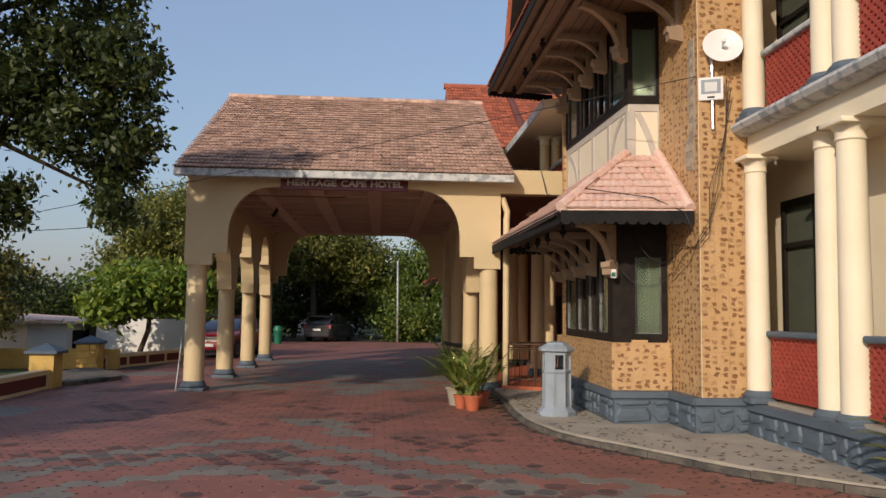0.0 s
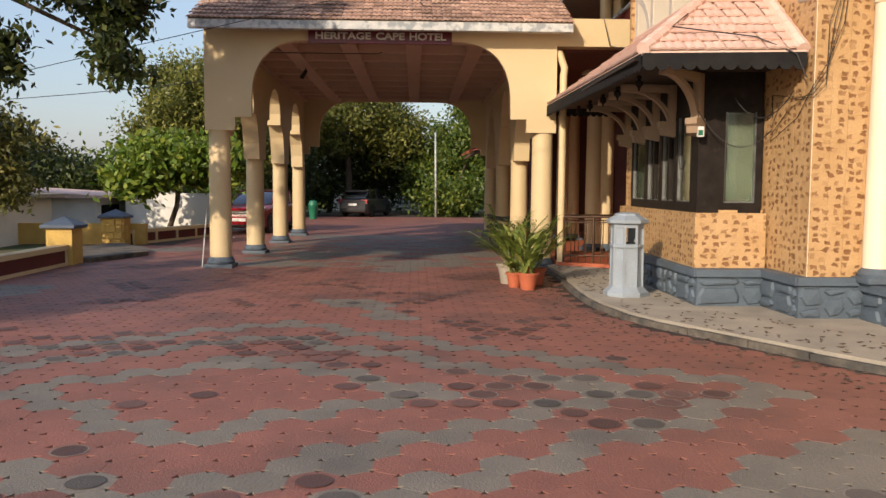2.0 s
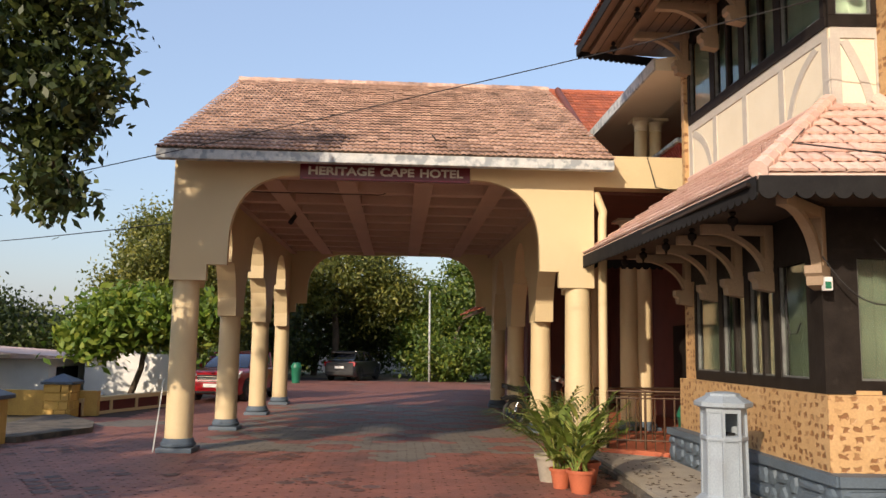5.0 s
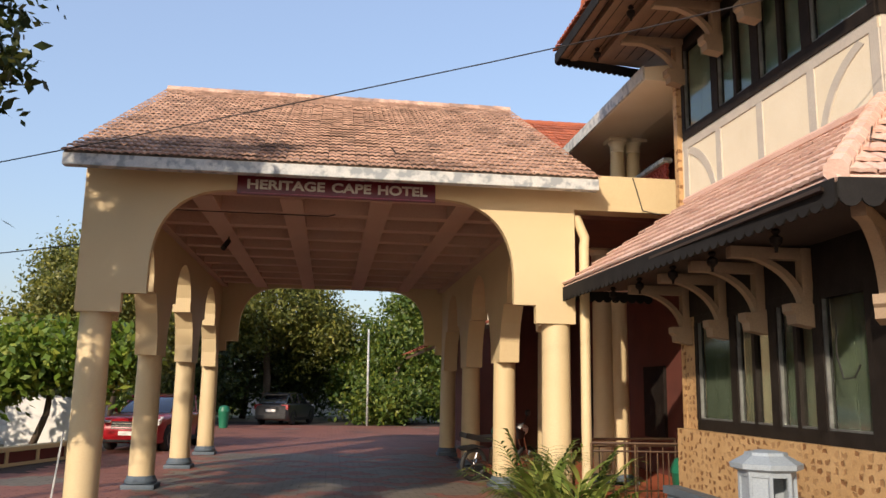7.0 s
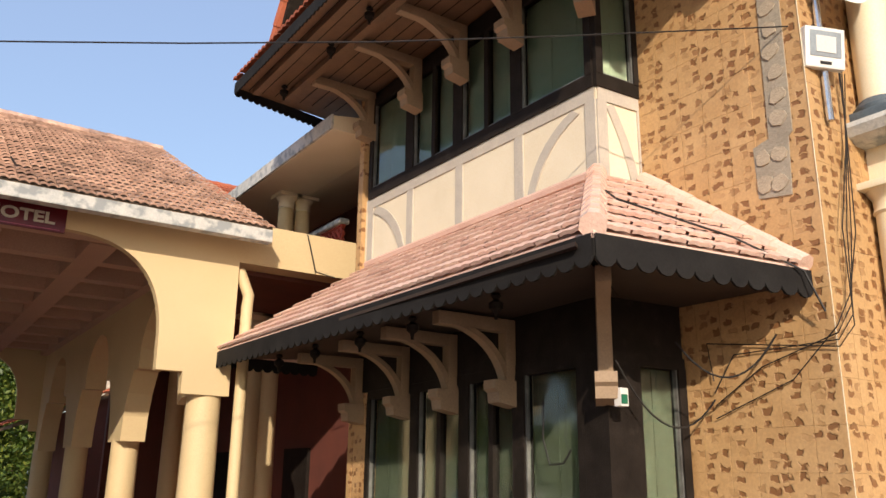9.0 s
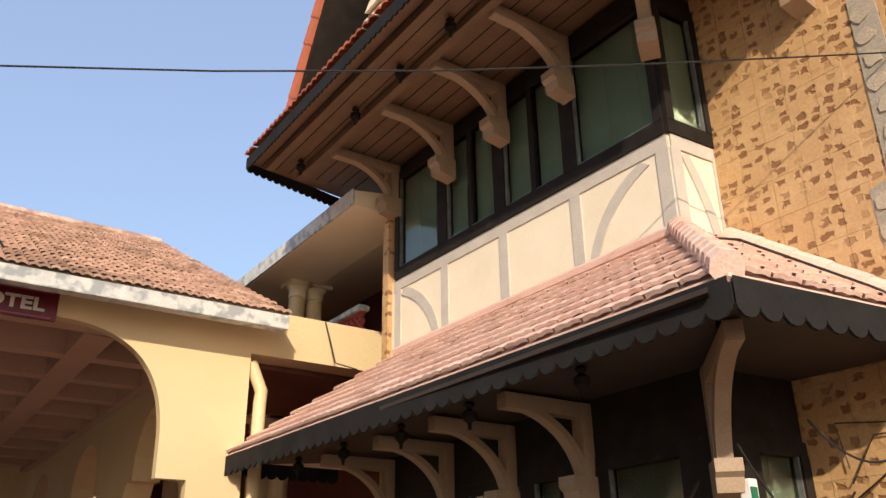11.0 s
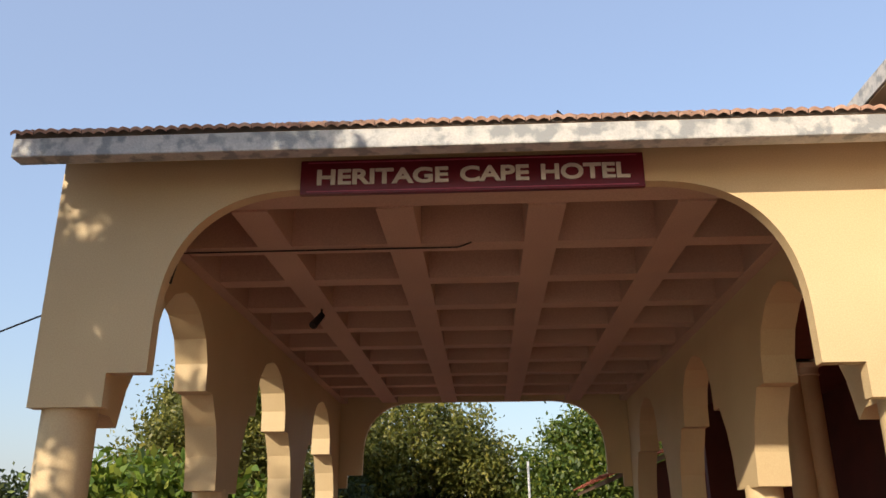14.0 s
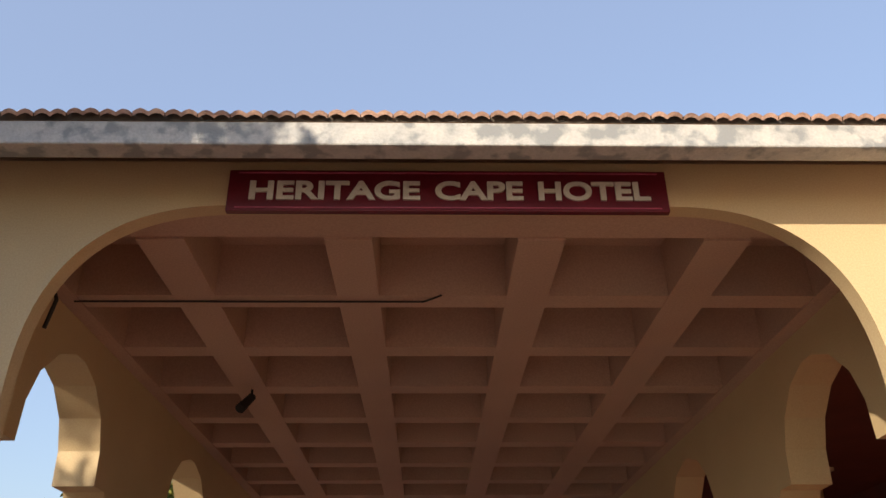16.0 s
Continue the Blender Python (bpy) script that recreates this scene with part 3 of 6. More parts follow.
# upper veranda beyond the bay
bm = B()
prism(bm, [(7.09, 6.42), (7.09, 6.62), (11.2, 7.3), (11.2, 7.1), (8.0, 6.42)], "y", -0.86, 11.0)
setting("ceiling_upper", bm, CREAM, "cream underside of the upper veranda roof slab", "roof slab")
bm = B()
box(bm, 7.055, 7.088, -0.86, 11.0, 6.43, 6.64, 0.006)
setting("trim_slab", bm, FASCIA, "weathered white edge of the veranda roof slab", "trim")
for x, y in ((7.7, 2.05), (8.0, 2.05), (7.75, 6.6), (8.0, 6.6)):
    slim_column(x, y, 4.73, 6.42, 0.14)
# maroon darkens this wall in place of the veranda's shade
bm = B()
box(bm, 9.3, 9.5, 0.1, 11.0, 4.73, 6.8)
setting("wall_upper", bm, MAROON, "upper veranda wall, its shade put into the dark maroon", "wall")


def jali(name, x, y0, y1, z0, z1, along="y", label="red terracotta lattice balustrade panel"):
    """A pierced panel: diagonal bars both ways inside a thin frame."""
    t = thing(name, (x, y0, z0) if along == "y" else (y0, x, z0), label, "lattice panel", "lattice panels", "structure")
    bm = B()
    step, half = 0.125, 0.021

    def bar(u0, w0, u1, w1, off):
        d = Vector((u1 - u0, w1 - w0)).normalized()
        s = Vector((-d.y, d.x)) * half
        pts = [(u0 + s.x, w0 + s.y), (u1 + s.x, w1 + s.y), (u1 - s.x, w1 - s.y), (u0 - s.x, w0 - s.y)]
        prism(bm, pts, "x" if along == "y" else "y", x - 0.02 + off, x + 0.02 + off)

    L, H = y1 - y0, z1 - z0
    k = -H
    while k < L:
        a, b = max(k, 0.0), min(k + H, L)
        if b - a > 0.02:
            bar(y0 + a, z0 + (a - k), y0 + b, z0 + (b - k), 0.0)
            bar(y0 + a, z1 - (a - k), y0 + b, z1 - (b - k), 0.004)
        k += step
    part("lattice", bm, JALI, t)
    bm = B()
    for lo, hi in ((z0 - 0.03, z0 + 0.02), (z1 - 0.02, z1 + 0.01)):
        if along == "y":
            box(bm, x - 0.035, x + 0.035, y0, y1, lo, hi)
        else:
            box(bm, y0, y1, x - 0.035, x + 0.035, lo, hi)
    part("edge_strip", bm, JALI, t)
    bm = B()
    if along == "y":
        box(bm, x - 0.09, x + 0.09, y0 - 0.03, y1 + 0.03, z1 + 0.012, z1 + 0.10, 0.03)
    else:
        box(bm, y0 - 0.03, y1 + 0.03, x - 0.09, x + 0.09, z1 + 0.012, z1 + 0.10, 0.03)
    part("coping", bm, BLUE if z0 < 2 else FASCIA, t)
    return t


jali("balcony_lattice", 7.9, 0.3, 3.0, 4.75, 5.5)

# main roof behind
main = thing("main_roof", (11, 18, 8), "red clay tiled roof of the main hotel block", "roof", kind="structure")
bm = B()
box(bm, 9.2, 20.0, 13.0, 24.0, 0.0, 8.2)
part("wall", bm, CREAM, main)
bm = B()
prism(bm, [(12.0, 8.1), (18.0, 12.1), (24.0, 8.1)], "x", 6.35, 20.0)
part("roof_deck", bm, TILE_RED, main)
tiled_slope(main, (6.3, 11.95, 8.15), (16.0, 11.95, 8.15), (0, 6.05, 4.05), 0.27, 0.36, TILE_RED, limit=0)
ridge_caps(main, (6.25, 18.0, 12.2), (16, 18.0, 12.2), 0.14, TILE_RED, 24)
bm = B()
tube(bm, [(9.1, 12.0, 8.4), (9.1, 17.9, 12.25)], 0.13, 8)
part("valley_strip", bm, MAROON, main)

leanto = thing("lean_to", (5.5, 15, 0), "low red tiled lean-to beside the main hotel block", "building", kind="structure")
bm = B()
prism(bm, [(5.6, 3.12), (9.2, 4.6), (9.2, 4.45), (5.6, 3.02)], "y", 14.5, 21.0)
part("roof_deck", bm, SOFFIT, leanto)
tiled_slope(leanto, (5.5, 21.0, 3.14), (5.5, 14.4, 3.14), (3.7, 0, 1.5), 0.25, 0.32, TILE_RED, limit=0)
bm = B()
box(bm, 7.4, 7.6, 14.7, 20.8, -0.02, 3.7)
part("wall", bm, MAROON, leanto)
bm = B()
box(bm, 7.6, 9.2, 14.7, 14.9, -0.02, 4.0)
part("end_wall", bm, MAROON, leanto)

# ---- bay with windows ----
BX, BY0, BY1 = 7.55, -1.10, -5.22   # west face, its far and near ends
bay = thing("bay", (8.2, -3.2, 0), "two-storey half-timbered bay with dark framed windows", "bay", kind="structure")
bm = B()
box(bm, 7.56, 8.25, -5.60, -1.0, 0.58, 1.40)
part("sill_wall", bm, CLAD, bay, "tan stone-look tiled wall below the window")


def rubble(bm, u0, u1, z0, z1, place, seed):
    """Irregular raised stones over a plinth face; place(u, z, out) gives the point."""
    rnd = random.Random(seed)
    u = u0
    while u < u1 - 0.05:
        w = min(rnd.uniform(0.2, 0.62), u1 - u)
        zs = [z0, z0 + (z1 - z0) * rnd.uniform(0.3, 0.72), z1]
        for za, zb in zip(zs, zs[1:]):
            pts = [(u + 0.012 + rnd.uniform(0, 0.09), za + 0.012), (u + w - 0.012 - rnd.uniform(0, 0.09), za + 0.012 + rnd.uniform(0, 0.03)),
                   (u + w - 0.012, (za + zb) / 2), (u + w - 0.03 - rnd.uniform(0, 0.06), zb - 0.012), (u + 0.03 + rnd.uniform(0, 0.06), zb - 0.012 - rnd.uniform(0, 0.03)), (u + 0.012, (za + zb) / 2)]
            c = (sum(p[0] for p in pts) / 6, sum(p[1] for p in pts) / 6)
            base = [bm.verts.new(place(p[0], p[1], 0.0)) for p in pts]
            mid = [bm.verts.new(place(c[0] + (p[0] - c[0]) * 0.86, c[1] + (p[1] - c[1]) * 0.86, 0.032)) for p in pts]
            top = bm.verts.new(place(c[0], c[1], 0.045))
            for i in range(6):
                j = (i + 1) % 6
                bm.faces.new((base[i], base[j], mid[j], mid[i]))
                bm.faces.new((mid[i], mid[j], top))
        u += w


def plinth_run(p, q, z0, z1, seed, depth=0.5):
    p, q = Vector((*p, 0)), Vector((*q, 0))
    d = (q - p).normalized()
    s = Vector((d.y, -d.x, 0))
    if s.x > 0.5 or s.y > 0.5:
        s = -s
    bm = B()
    prism(bm, [tuple(v[:2]) for v in (p, q, q - s * depth, p - s * depth)], "z", z0, z1 - 0.10)
    rubble(bm, 0.0, (q - p).length, z0 + 0.02, z1 - 0.12, lambda u, z, o: p + d * u + s * (o + 0.001) + Vector((0, 0, z)), seed)
    ob = part("plinth", bm, BLUE, bay, "blue-grey painted rubble stone plinth")
    bm = B()
    prism(bm, [tuple(v[:2]) for v in (p + s * 0.05 - d * 0.03, q + s * 0.05 + d * 0.03, q - s * depth, p - s * depth)], "z", z1 - 0.10, z1)
    part("plinth_band", bm, BLUE, bay)


plinth_run((7.20, -0.95), (7.17, -5.95), 0.09, 0.60, 1)
plinth_run((7.17, -5.97), (8.08, -5.98), 0.09, 0.604, 2)
plinth_run((8.07, -5.6), (8.07, -7.0), 0.09, 0.608, 3)
plinth_run((8.07, -7.02), (8.93, -7.03), 0.09, 0.612, 4)
plinth_run((8.86, -7.03), (8.86, -12.5), -0.02, 0.55, 5, 1.2)
bm = B()
prism(bm, [(7.36, -0.98), (7.20, -5.74), (8.17, -5.8), (8.25, -1.0)], "z", 0.59, 1.36)
part("sill_wall", bm, CLAD, bay)
bm = B()
prism(bm, [(7.48, -1.0), (7.29, -5.53), (8.17, -5.59), (8.25, -1.0)], "z", 2.862, 3.32)
part("head_boards", bm, DARKWOOD, bay, "dark boarding above the lower window")


def framed_window(bm_f, bm_g, bm_c, bm_e, p, q, z0, z1, panes, split=()):
    """A dark frame from p to q with fixed panes, glass behind a peeling bead, curtain further in."""
    p, q = Vector((*p, 0)), Vector((*q, 0))
    d = (q - p).normalized()
    s = Vector((d.y, -d.x, 0))
    if s.x > 0.5 or s.y > 0.5:
        s = -s

    def slab(bm, u0, u1, o0, o1, za, zb):
        prism(bm, [tuple((p + d * u + s * o)[:2]) for u, o in ((u0, o0), (u1, o0), (u1, o1), (u0, o1))], "z", za, zb)

    L = (q - p).length
    slab(bm_f, 0, L, -0.08, 0.02, z0, z0 + 0.14)
    slab(bm_f, 0, L, -0.08, 0.02, z1 - 0.10, z1)
    edges = [0.0]
    for w in panes:
        edges.append(edges[-1] + w * L)
    for i, e in enumerate(edges):
        hw = 0.085
        slab(bm_f, max(0, e - hw), min(L, e + hw), -0.08, 0.026, z0 + 0.13, z1 - 0.09)
    for i in split:
        c = (edges[i] + edges[i + 1]) / 2
        slab(bm_f, c - 0.035, c + 0.035, -0.07, 0.012, z0 + 0.13, z1 - 0.09)
    for a, b in zip(edges, edges[1:]):
        a2, b2 = a + 0.085, b - 0.085
        for (ua, ub, za, zb) in ((a2, a2 + 0.016, z0 + 0.14, z1 - 0.1), (b2 - 0.016, b2, z0 + 0.14, z1 - 0.1), (a2, b2, z0 + 0.14, z0 + 0.16)):
            slab(bm_e, ua, ub, -0.04, 0.006, za, zb)
        slab(bm_g, a2, b2, -0.034, -0.026, z0 + 0.14, z1 - 0.1)
        n = max(2, int((b2 - a2) / 0.16))
        for k in range(n):
            ua, ub = a2 + (b2 - a2) * k / n, a2 + (b2 - a2) * (k + 1) / n
            slab(bm_c, ua, ub, -0.10 + 0.005 * (k % 2), -0.088 + 0.005 * (k % 2), z0 + 0.1, z1 - 0.05)


def window_set(name, runs, z0, z1, label, cloth):
    w = thing(name, (*runs[0][0], z0), label, "window", kind="structure")
    for p, q, panes, split in runs:
        f, g, c, e = B(), B(), B(), B()
        framed_window(f, g, c, e, p, q, z0, z1, panes, split)
        part("frame", f, DARKWOOD, w)
        part("bead", e, ALU, w, "peeling pale glazing bead")
        part("curtain", c, cloth, w, "green curtain with its storey's light in the colour")
        pane = part("pane", g, GLASS, w)
        pane.visible_shadow = False


window_set("window_1", [((7.485, -1.40), (7.31, -5.30), (0.295, 0.251, 0.228, 0.226), (1, 2)), ((7.56, -5.562), (8.16, -5.60), (1.0,), ())], 1.36, 2.86, "lower bay window with dark frames and green curtains", CURTAIN_SHADED)
window_set("window_2", [((7.555, -1.10), (7.645, -5.20), (0.239, 0.246, 0.251, 0.264), (1, 2)), ((7.645, -5.225), (8.22, -5.25), (1.0,), ())], 5.42, 6.86, "upper bay window with dark frames and pale green curtains", CURTAIN_LIT)
corner = B()
prism(corner, [(7.285, -5.295), (7.268, -5.585), (7.57, -5.605), (7.57, -5.295)], "z", 1.365, 2.858)
part("corner_post", corner, DARKWOOD, bay, "broad dark corner post of the lower window")
bm = B()
prism(bm, [(7.505, -1.002), (7.488, -1.395), (7.85, -1.395), (7.85, -1.002)], "z", 1.362, 2.86)
part("end_pier", bm, CLAD, bay)
# dim inner core of the bay and half-timbered panel
bm = B()
box(bm, 7.9, 8.4, -5.1, -0.9, 1.3, 8.2)
part("inner_wall", bm, CREAM, bay)
bm = B()
box(bm, 7.5, 8.4, -1.0, -0.88, 0.1, 7.0)
part("end_wall", bm, CLAD, bay)
bm = B()
prism(bm, [(7.57, -1.0), (7.66, -5.21), (8.3, -5.24), (8.3, -1.0)], "z", 3.3, 5.43)
part("infill_panel", bm, PANEL, bay, "cream plaster panel between timbers")


def west(y, z, out):
    return Vector((7.568 + (7.66 - 7.568) * (-1.05 - y) / 4.16 - out, y, z))


def south(x, z, out):
    return Vector((x, -5.213 - 0.03 * (x - 7.66) / 0.6 - out, z))


def strip(place, a, b, w, bend=0.0, name="timber_strip"):
    bm = B()
    a, b = Vector(a), Vector(b)
    n = 8 if bend else 1
    d = (b - a).normalized()
    nn = Vector((-d.y, d.x))
    pts = [a.lerp(b, i / n) + nn * bend * 4 * (i / n) * (1 - i / n) for i in range(n + 1)]
    prev = None
    for i, p in enumerate(pts):
        cur = [bm.verts.new(place(*(p + nn * w / 2), 0.014)), bm.verts.new(place(*(p - nn * w / 2), 0.014)), bm.verts.new(place(*(p - nn * w / 2), -0.01)), bm.verts.new(place(*(p + nn * w / 2), -0.01))]
        if prev:
            for k in range(4):
                bm.faces.new((prev[k], prev[(k + 1) % 4], cur[(k + 1) % 4], cur[k]))
        prev = cur
    part(name, bm, GREYSTRIP, bay, "grey painted timber strip")


strip(west, (-1.05, 5.36), (-5.2, 5.36), 0.14)
for yy in (-1.14, -2.08, -3.09, -4.12, -5.14):
    strip(west, (yy, 5.29), (yy, 4.3), 0.13)
strip(west, (-1.25, 5.25), (-1.95, 4.4), 0.12, -0.16)
strip(west, (-4.95, 5.25), (-4.25, 4.4), 0.11, 0.16)
strip(south, (7.67, 5.36), (8.25, 5.36), 0.14)
strip(south, (7.72, 5.29), (7.72, 4.3), 0.12)
strip(south, (8.22, 5.29), (8.22, 4.3), 0.10)
strip(south, (7.82, 5.26), (8.15, 4.3), 0.10, 0.05)

# pier clad in stone-look tile
pier = thing("pier", (8.5, -6, 0), "tall pier clad in tan stone-look tiles", "wall", kind="structure")
bm = B()
box(bm, 8.20, 9.06, -6.95, -5.25, 0.60, 9.5)
part("core", bm, CLAD, pier)
def wall_tile(w, h):
    bm = B()
    box(bm, -w / 2 + 0.002, w / 2 - 0.002, -0.006, 0.0, -h / 2 + 0.001, h / 2 - 0.001, 0.0015)
    me = bpy.data.meshes.new("wall_tile")
    bm.to_mesh(me)
    bm.free()
    me.materials.append(CLAD)
    return me


tile_w, tile_s = wall_tile(1.70 / 7, 0.33), wall_tile(0.215, 0.33)
for k in range(24):
    z = 0.61 + 0.33 * (k + 0.5)
    for i in range(7):
        y = -6.95 + 1.70 / 7 * (i + 0.5)
        if not (-6.85 < y < -6.4 and 4.0 < z < 6.1):
            piece("wall_tile", tile_w, pier, pose(8.198, y, z + 0.001 * (i % 2), 0, 0, -90 + random.uniform(-0.25, 0.25)))
    for i in range(4):
        piece("wall_tile", tile_s, pier, pose(8.2 + 0.215 * (i + 0.5), -6.952, z, 0, 0, random.uniform(-0.25, 0.25)))
bm = B()
box(bm, 8.193, 8.2, -6.957, -6.953, 0.6, 9.5)
part("corner_bead", bm, CREAM, pier)
# exposed mortar where tiles have fallen
rnd = random.Random(5)
bm = B()
prism(bm, [(-6.74, 4.02), (-6.76, 4.5), (-6.80, 4.54), (-6.81, 6.05), (-6.61, 6.05), (-6.59, 4.54), (-6.44, 4.50), (-6.45, 4.06)], "x", 8.188, 8.2)
patch = part("bare_patch", bm, CONCRETE, pier, "grey bare mortar where tiles have fallen off")
for (y, z) in [(-6.70, 4.68 + 0.2 * i) for i in range(7)] + [(-6.66, 4.14), (-6.53, 4.16), (-6.66, 4.38), (-6.53, 4.38)]:
    bm = B()
    ring = [(rnd.uniform(0.055, 0.085) * math.cos(radians(a)), rnd.uniform(0.055, 0.085) * math.sin(radians(a))) for a in range(0, 360, 36)]
    prism(bm, ring, "x", -0.012, 0.0)
    bm.transform(Matrix.Translation((8.188, y + rnd.uniform(-0.015, 0.015), z)))
    part("mortar_dab", bm, CLADBACK, pier)


# ---- scalloped fascia, brackets, eaves ----
def scallop(bm, p, q, z_top, depth, pitch, thick=0.02):
    p, q = Vector((*p, 0)), Vector((*q, 0))
    d = (q - p).normalized()
    s = Vector((-d.y, d.x, 0)) * thick
    L = (q - p).length
    n = max(1, round(L / pitch))
    r = L / n / 2
    top, bot = [], []
    prof = [(0.0, depth - r * 0.8)]
    for i in range(n):
        prof += [(r * (2 * i + 1) - r * 0.96 * math.cos(radians(a)), depth - r * 0.8 + r * 0.8 * math.sin(radians(a))) for a in (25, 60, 90, 120, 155)]
        prof.append((r * (2 * i + 2), depth - r * 0.8))
    va = [bm.verts.new(p + d * u + Vector((0, 0, z_top))) for u, h in prof]
    vb = [bm.verts.new(p + d * u + Vector((0, 0, z_top - h))) for u, h in prof]
    vc = [bm.verts.new(p + d * u + s + Vector((0, 0, z_top))) for u, h in prof]
    vd = [bm.verts.new(p + d * u + s + Vector((0, 0, z_top - h))) for u, h in prof]
    for i in range(len(prof) - 1):
        bm.faces.new((va[i], va[i + 1], vb[i + 1], vb[i]))
        bm.faces.new((vc[i + 1], vc[i], vd[i], vd[i + 1]))
        bm.faces.new((vb[i], vb[i + 1], vd[i + 1], vd[i]))


def bracket(at, ang, reach, drop, w=0.12, parent=None, block=True):
    """A curved timber bracket against a wall at `at` (its top, on the wall), reaching out along ang (degrees)."""
    t = thing("eave_bracket", at, "beige painted curved timber eave bracket", "bracket", "eave brackets", "structure")
    m = Matrix.Translation(at) @ pose(0, 0, 0, 0, 0, ang)

    def put(bm, name):
        bm.transform(m)
        part(name, bm, BRACKET, t, smooth="auto")
    bm = B()
    box(bm, 0.0, 0.12, -w / 2, w / 2, -drop, 0.0, 0.008)
    put(bm, "post")
    bm = B()
    box(bm, 0.0, reach, -w / 2 + 0.005, w / 2 - 0.005, -0.12, 0.0, 0.008)
    put(bm, "arm")
    bm = B()
    a = ellipse(reach * 0.92, -drop * 0.92, reach * 0.86, drop * 0.84, 180, 90, 12)
    b = ellipse(reach * 0.92, -drop * 0.92, reach * 0.785, drop * 0.775, 90, 180, 12)
    prism(bm, a + b, "y", -w / 2 + 0.01, w / 2 - 0.01)
    put(bm, "brace")
    bm = B()
    prism(bm, [(0, -drop + 0.16), (0.27, -drop + 0.16), (0.27, -drop + 0.08), (0.23, -drop + 0.05), (0.22, -drop - 0.04), (0.0, -drop - 0.08)], "y", -w / 2 - 0.025, w / 2 + 0.025)
    put(bm, "corbel")


def drop_finial(x, y, z):
    bm = B()
    lathe(bm, [(0.02, z), (0.045, z - 0.03), (0.02, z - 0.06), (0.06, z - 0.09), (0.055, z - 0.14), (0.02, z - 0.17), (0.012, z - 0.21), (0.02, z - 0.22)], x, y, 10)
    tagged(part("drop_finial", bm, DARKWOOD, smooth="auto"), "dark turned wooden drop finial under the eave", "finial", "eave finials")


# lower pent roof
pent = thing("pent_roof", (7, -3.3, 3.3), "pink painted clay tile pent roof over the lower window", "roof", kind="structure")
E1, E2, E3 = (6.06, 0.10, 3.40), (6.18, -6.58, 3.40), (8.15, -6.83, 3.40)
T1, T2, T3 = (7.57, -1.10, 4.50), (7.62, -5.22, 4.50), (8.2, -5.32, 4.50)
bm = B()


def sheet(bm, pts, thick):
    vs = [bm.verts.new(p) for p in pts]
    ws = [bm.verts.new(Vector(p) - Vector((0, 0, thick))) for p in pts]
    bm.faces.new(vs)
    bm.faces.new(ws[::-1])
    n = len(pts)
    for i in range(n):
        bm.faces.new((vs[i], ws[i], ws[(i + 1) % n], vs[(i + 1) % n]))


sheet(bm, [E2, E1, T1, T2], 0.05)
sheet(bm, [E3, E2, T2, T3], 0.05)
sheet(bm, [E1, (7.6, 0.1, 3.40), T1], 0.05)
bmesh.ops.recalc_face_normals(bm, faces=bm.faces)
part("roof_deck", bm, TILE_PINK, pent)
bm = B()
scallop(bm, E2[:2], E1[:2], 3.38, 0.215, 0.16)
scallop(bm, E3[:2], E2[:2], 3.38, 0.215, 0.16)
scallop(bm, E1[:2], (7.5, 0.1), 3.38, 0.2, 0.13)
part("scalloped_fascia", bm, BLACKMETAL, pent, "dark scalloped metal fascia")
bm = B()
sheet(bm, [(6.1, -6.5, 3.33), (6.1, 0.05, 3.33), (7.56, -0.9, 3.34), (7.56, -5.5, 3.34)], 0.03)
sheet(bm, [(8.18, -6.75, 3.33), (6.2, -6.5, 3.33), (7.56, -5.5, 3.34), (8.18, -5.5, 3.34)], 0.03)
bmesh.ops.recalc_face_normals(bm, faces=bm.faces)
part("soffit", bm, SHADESOFFIT, pent, "dark brown boarded soffit, darkened further for eave shade")
for yy in (-1.2, -2.36, -3.34, -4.32):
    bracket((7.50 - 0.045 * (-1.0 - yy), yy, 3.28), 180, 0.86, 0.72)
bracket((7.29, -5.55, 3.28), 225, 1.1, 0.78)
for yy in (-0.8, -1.8, -2.85, -3.85, -5.1):
    drop_finial(6.55, yy, 3.31)

# upper eave with brackets
upper = thing("upper_roof", (7, -3.5, 7), "gabled tile roof over the bay with scalloped eave", "roof", kind="structure")
UX, UY0, UY1, UZ = 5.92, -0.18, -7.6, 7.02
bm = B()
sheet(bm, [(UX, UY1, UZ - 0.02), (UX, UY0, UZ - 0.02), (7.5, UY0 + 0.35, UZ + 0.05), (9.2, UY0 + 0.35, UZ + 0.12), (9.2, UY1, UZ + 0.12)], 0.03)
bmesh.ops.recalc_face_normals(bm, faces=bm.faces)
part("soffit", bm, SOFFIT, upper, "brown boarded soffit")
for k in range(8):
    bm = B()
    xx = 6.1 + k * 0.19
    box(bm, xx, xx + 0.012, UY1, UY0, UZ - 0.052 + 0.042 * (xx - UX), UZ - 0.046 + 0.042 * (xx - UX))
    part("soffit_joint", bm, DARKWOOD, upper)
for xx in (6.12, 6.55):
    bm = B()
    box(bm, xx, xx + 0.1, UY1, UY0 - 0.1, UZ - 0.13, UZ - 0.05)
    part("purlin", bm, SOFFIT, upper)
bm = B()
scallop(bm, (UX, UY1), (UX, UY0), UZ, 0.17, 0.10)
scallop(bm, (UX, UY0), (7.5, UY0 + 0.36), UZ, 0.17, 0.10)
part("scalloped_fascia", bm, BLACKMETAL, upper, "dark scalloped metal fascia")
tiled_slope(upper, (UX - 0.04, UY0, UZ + 0.0), (UX - 0.04, UY1, UZ + 0.0), (0.75, 0, 0.16), 0.25, 0.3, TILE_RED, limit=0)
